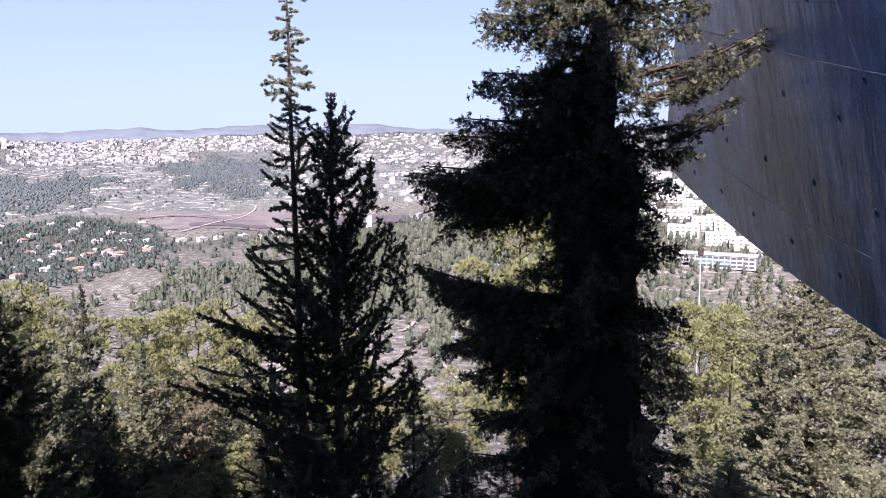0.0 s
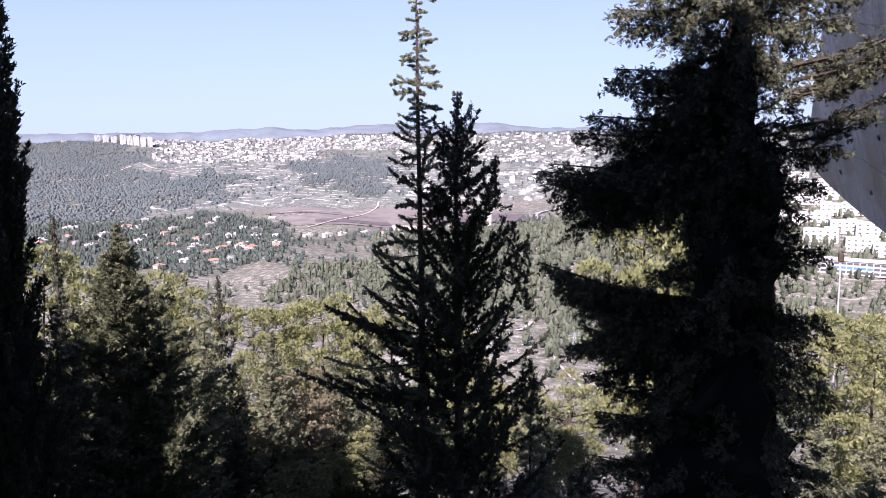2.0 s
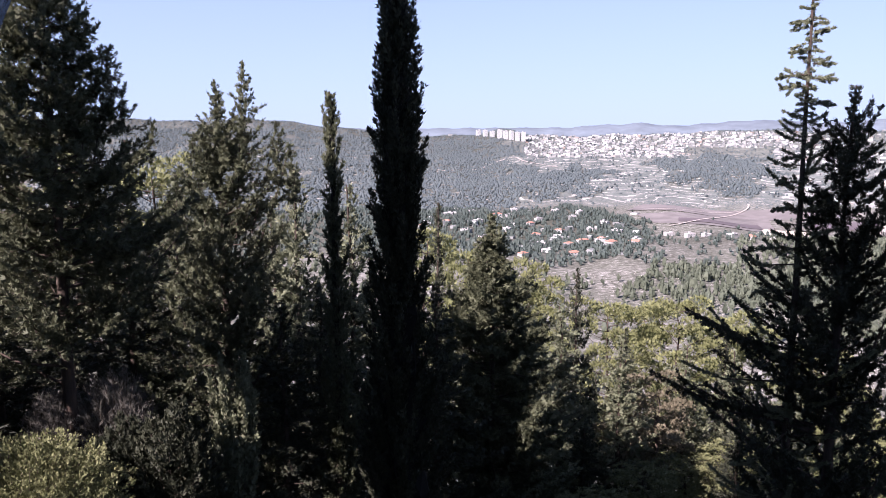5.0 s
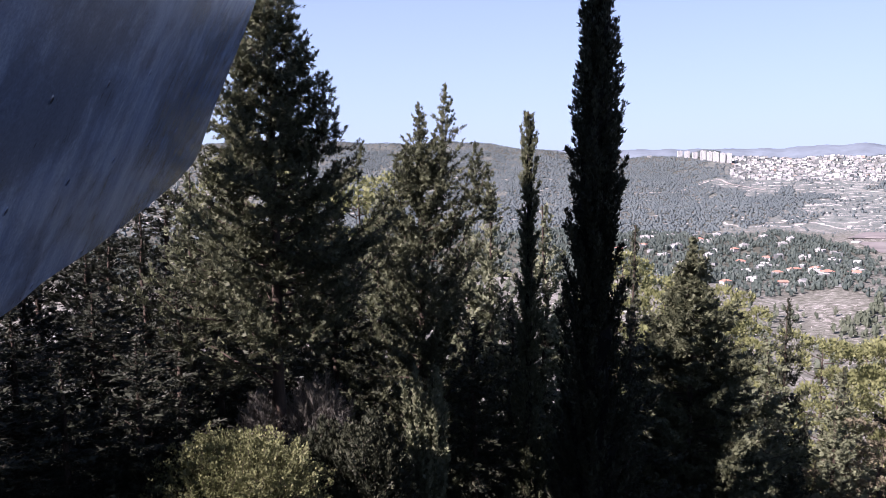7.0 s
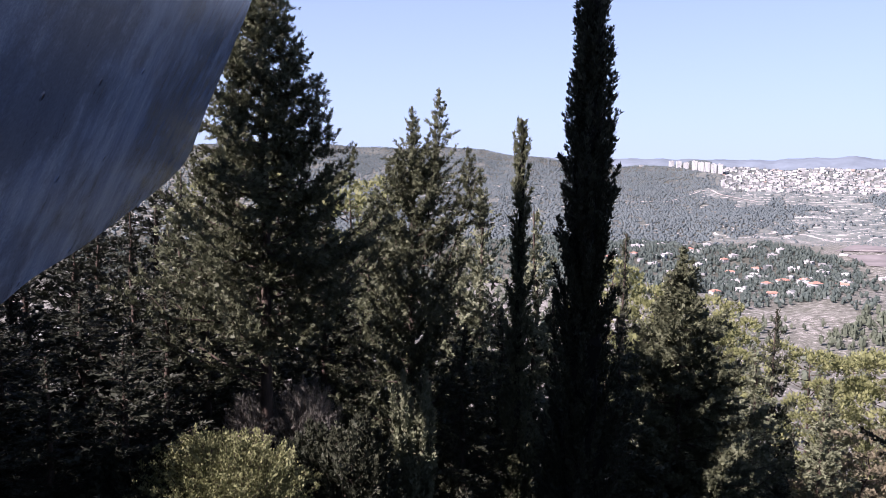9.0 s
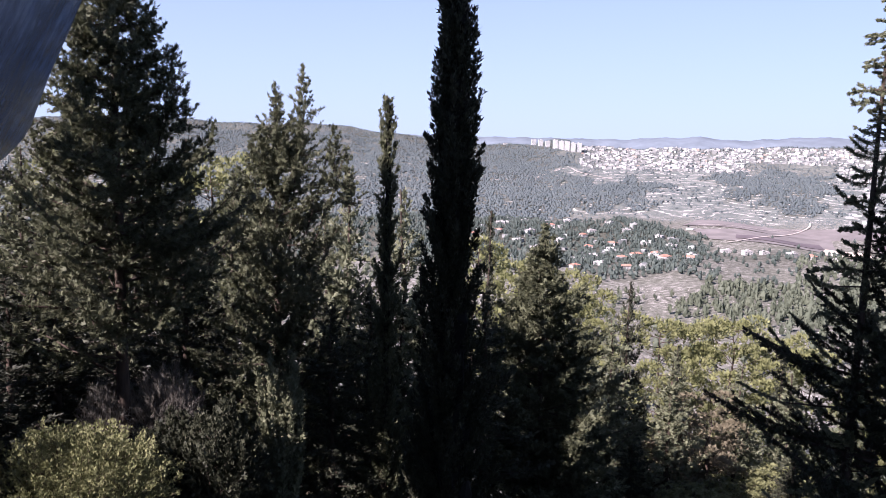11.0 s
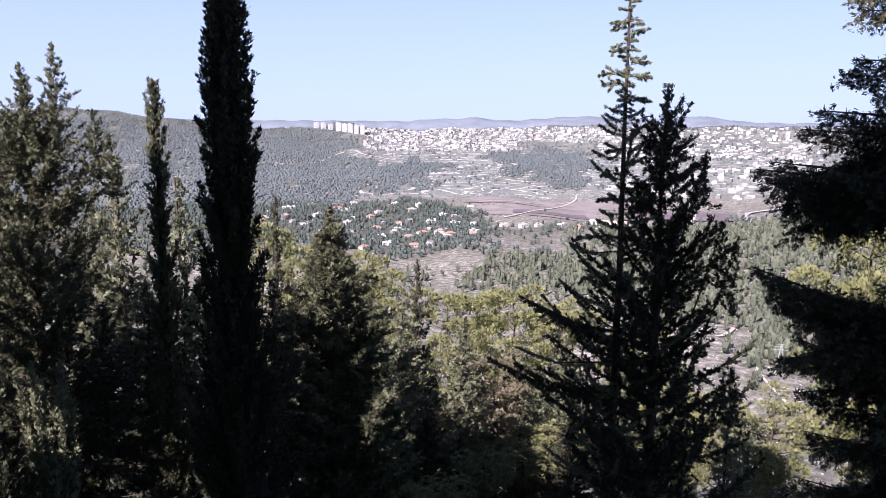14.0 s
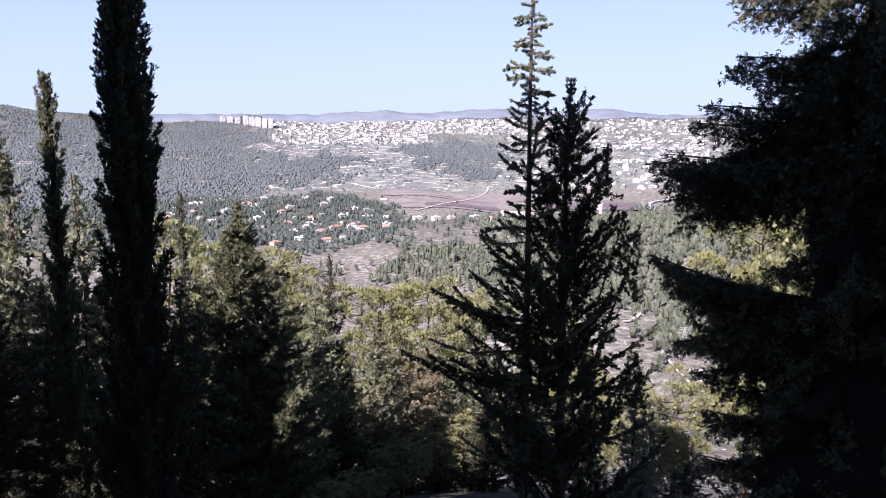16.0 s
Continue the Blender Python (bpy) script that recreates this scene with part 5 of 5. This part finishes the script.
def school():
    x, y, r = ground_at(-19.3, -9.4)
    top = empty("long_building", (x, y, float(height(x, y)) - 1.0))
    top.rotation_euler = (0, 0, radians(-19.3 - 8))
    part("wall", box(74, 16, 12), PLASTER, top)
    part("roof", box(76, 18, 0.6, z=12), FLAT_ROOF, top)
    for s in range(3):
        for c in range(14):
            blue = s == 1 and 4 <= c <= 9
            part("window", box(4.2, 0.2, 1.9, x=-34 + c * 5.2, y=-8.06, z=1.6 + s * 3.7), BLUE if blue else GLASS, top, "blue panel" if blue else "")
    tagged(top, "long white building with a blue band of panels", "building")


school()


def town(n_, a0, a1, e0, e1, seed, label):
    """Hundreds of small pale houses on the far slope: blocks with set-back upper storeys and roof sheds."""
    rng = np.random.default_rng(seed)
    cube = np.array([(-1, -1, 0), (1, -1, 0), (1, 1, 0), (-1, 1, 0), (-1, -1, 1), (1, -1, 1), (1, 1, 1), (-1, 1, 1)], dtype=float)
    quads = np.array([(0, 1, 5, 4), (1, 2, 6, 5), (2, 3, 7, 6), (3, 0, 4, 7), (4, 5, 6, 7)])
    V, F, k = [], [], 0
    for i in range(n_):
        az, el = rng.uniform(a0, a1), rng.uniform(e0, e1)
        x, y, r = ground_at(az, el)
        if r > 3600:
            continue
        z, g = float(height(x, y)), radians(az) + rng.normal() * 0.35
        w, d, h = rng.uniform(2.5, 8.0), rng.uniform(2.5, 5), rng.uniform(2.5, 7.0)
        rot = np.array([[math.cos(g), -math.sin(g), 0], [math.sin(g), math.cos(g), 0], [0, 0, 1]])
        for sx, sy, sz, oz, ox in ((1, 1, 1, -2, 0), (0.6, 0.7, 0.5, h - 2, 0.3)):
            v = cube * np.array([w * sx, d * sy, (h + 2) * sz if oz < 0 else h * sz]) + np.array([ox * w, 0, oz])
            V.append(v @ rot.T + np.array([x, y, z]))
            F.append(quads + k)
            k += 8
    tagged(mesh_of("hillside_town", np.vstack(V), np.vstack(F), TOWN), label, "town", kind="stuff")


TOWN, n, l, b = material("town_walls", 0.85, 0.2)
geo = n.new("ShaderNodeNewGeometry")
wall = ramp(n, l, geo.outputs["Random Per Island"], [(0.0, (0.09, 0.10, 0.10)), (0.3, (0.17, 0.175, 0.17)), (0.9, (0.38, 0.39, 0.375)), (1.0, (0.22, 0.17, 0.14))])
l.new(wall, b.inputs["Base Color"])
town(1250, 17.5, 28.8, -1.9, 0.0, 41, "dense pale hillside town on the far ridge")
town(420, 11.0, 19.0, -1.2, -0.15, 45, "pale terraced houses on the far ridge")
town(130, 32.2, 36.8, -0.3, 0.15, 42, "pale houses along the far ridge among woods")
town(620, -3.0, 12.0, -2.2, -0.15, 43, "white town spread over the far slope")
town(230, -2.0, 11.5, -5.0, -2.2, 44, "white houses among trees above the valley road")
town(60, 20.0, 37.0, -8.9, -5.6, 46, "scattered village sheds and houses among trees")


# ---- pylon and pole
STEEL = plain("galvanised_steel", (0.26, 0.27, 0.27), 0.5, 0.1)


def pylon():
    x, y, r = ground_at(-0.95, -16.4)
    top = empty("power_pylon", (x, y, float(height(x, y)) - 0.3))
    h, w = r * math.tan(radians(2.1)), 2.3
    lines = []
    lv = [0, 0.28, 0.5, 0.68, 0.82, 0.92, 1.0]
    def corner(k, t):
        s = w * (1 - 0.86 * t)
        return (s * (1 if k in (0, 1) else -1), s * (1 if k in (0, 3) else -1), h * t)
    for k in range(4):
        lines.append([(*corner(k, t), 0.11) for t in lv])
        for a, c in zip(lv, lv[1:]):
            lines.append([(*corner(k, a), 0.07), (*corner((k + 1) % 4, c), 0.07)])
            lines.append([(*corner((k + 1) % 4, a), 0.07), (*corner(k, c), 0.07)])
    v, f = tubes([np.array(q) for q in lines], 4)
    mesh_of("lattice", v, f, STEEL, top)
    for t, s in ((0.8, 4.2), (0.9, 3.6), (0.98, 2.6)):
        v, f = tubes([np.array([(-s, 0, h * t, 0.06), (0, 0, h * t + 0.5, 0.12), (s, 0, h * t, 0.06)])], 4)
        mesh_of("cross_arm", v, f, STEEL, top)
    tagged(top, "grey lattice power pylon on the hillside", "pylon")


def pole():
    x, y = at(-18.4, 75)
    z = float(height(x, y))
    hh = EYE + 75 * math.tan(radians(-8.5)) - z
    top = empty("lamp_mast", (x, y, z))
    v, f = tubes([np.array([(0, 0, 0, 0.11), (0, 0, hh * 0.5, 0.09), (0, 0, hh, 0.07)])], 8)
    mesh_of("shaft", v, f, STEEL, top, smooth=True)
    part("head", box(0.45, 0.4, 0.8, z=hh - 0.3, bevel=0.1), BARK, top, "dark cluster of lamps")
    tagged(top, "tall grey metal mast among the trees", "mast")


pylon()
pole()


# ---- shrubs close to the terrace
def shrub(name, az, r, top_el, radius, leaf, label, seed, spray=0.1, n_limbs=70, per=60, tuft=0.22, dome=True, slim=0.32):
    rng = np.random.default_rng(seed)
    x, y = at(az, r)
    z = float(height(x, y))
    h = EYE + r * math.tan(radians(top_el)) - z
    limbs = []
    for k in range(n_limbs):
        g, u = k * 2.4, math.sqrt((k + 0.5) / n_limbs)
        e = np.array([math.cos(g) * radius * u, math.sin(g) * radius * u, h * (math.sqrt(max(0.02, 1 - 0.85 * u * u)) if dome else 0.5 + 0.5 * rng.random())]) * rng.uniform(0.88, 1.06)
        limbs.append(limb_line((e[0] * 0.3, e[1] * 0.3, 0.05), e, -0.1, 0.015, 6))
        limbs += with_twigs(limbs[-1], 4, 0.35, rng, 0.0)[1:]
    return tree(name, (x, y, z), [[(0, 0, -0.3, 0.08), (0, 0, 0.5, 0.06), (0, 0, h * 0.7, 0.02)]], limbs, leaf, spray=spray, per_metre=per, tuft=tuft, seed=seed, slim=slim, start=0.45, label=label, category="shrub")


shrub("round_shrub", 65.4, 14.5, -19.2, 1.85, LEAF_SHRUB, "rounded sunlit evergreen shrub on the slope", 51, 0.055, 210, 85)
shrub("dark_shrub", 58.2, 16.0, -19.2, 1.2, LEAF_CYPRESS, "dark evergreen shrub in the shade of the trees", 55, 0.1, 60, 60)
shrub("dark_shrub", 55.6, 15.2, -18.4, 1.0, LEAF_CYPRESS, "low dark evergreen shrub beneath a cypress", 56, 0.1, 55, 60)
shrub("dark_shrub", 70.6, 15.0, -20.0, 1.5, LEAF_CYPRESS, "dark shrub on the shaded slope", 57, 0.1, 60, 60)
shrub("leaning_shrub", 51.2, 16.2, -15.0, 0.52, LEAF_GREY, "narrow half-withered young cypress in the sun", 52, 0.11, 46, 60, 0.14, False)
shrub("bare_thicket", 59.2, 17.4, -15.6, 1.0, LEAF_TWIG, "bare greyish-brown thicket under the trees", 53, 0.2, 60, 30, 0.2, slim=0.035)
shrub("bare_thicket", 63.0, 17.2, -16.4, 0.75, LEAF_TWIG, "bare greyish-brown thicket beside a trunk", 54, 0.2, 50, 30, 0.2, slim=0.035)


def rock(az, r, size, seed):
    rng = random.Random(seed)
    x, y = at(az, r)
    bm = bmesh.new()
    bmesh.ops.create_icosphere(bm, subdivisions=3, radius=size)
    for v in bm.verts:
        v.co *= 1 + 0.25 * noise.noise(v.co * 2.2 + Vector((seed, 0, 0)))
        v.co.z *= 0.6
    ob = part("limestone_rock", bm, SAND)
    ob.location = (x, y, float(height(x, y)) + size * 0.2)
    tagged(ob, "pale weathered limestone rock on the slope", "rock", "rocks")


rock(63.0, 17.6, 0.33, 3)
rock(64.2, 18.4, 0.22, 5)
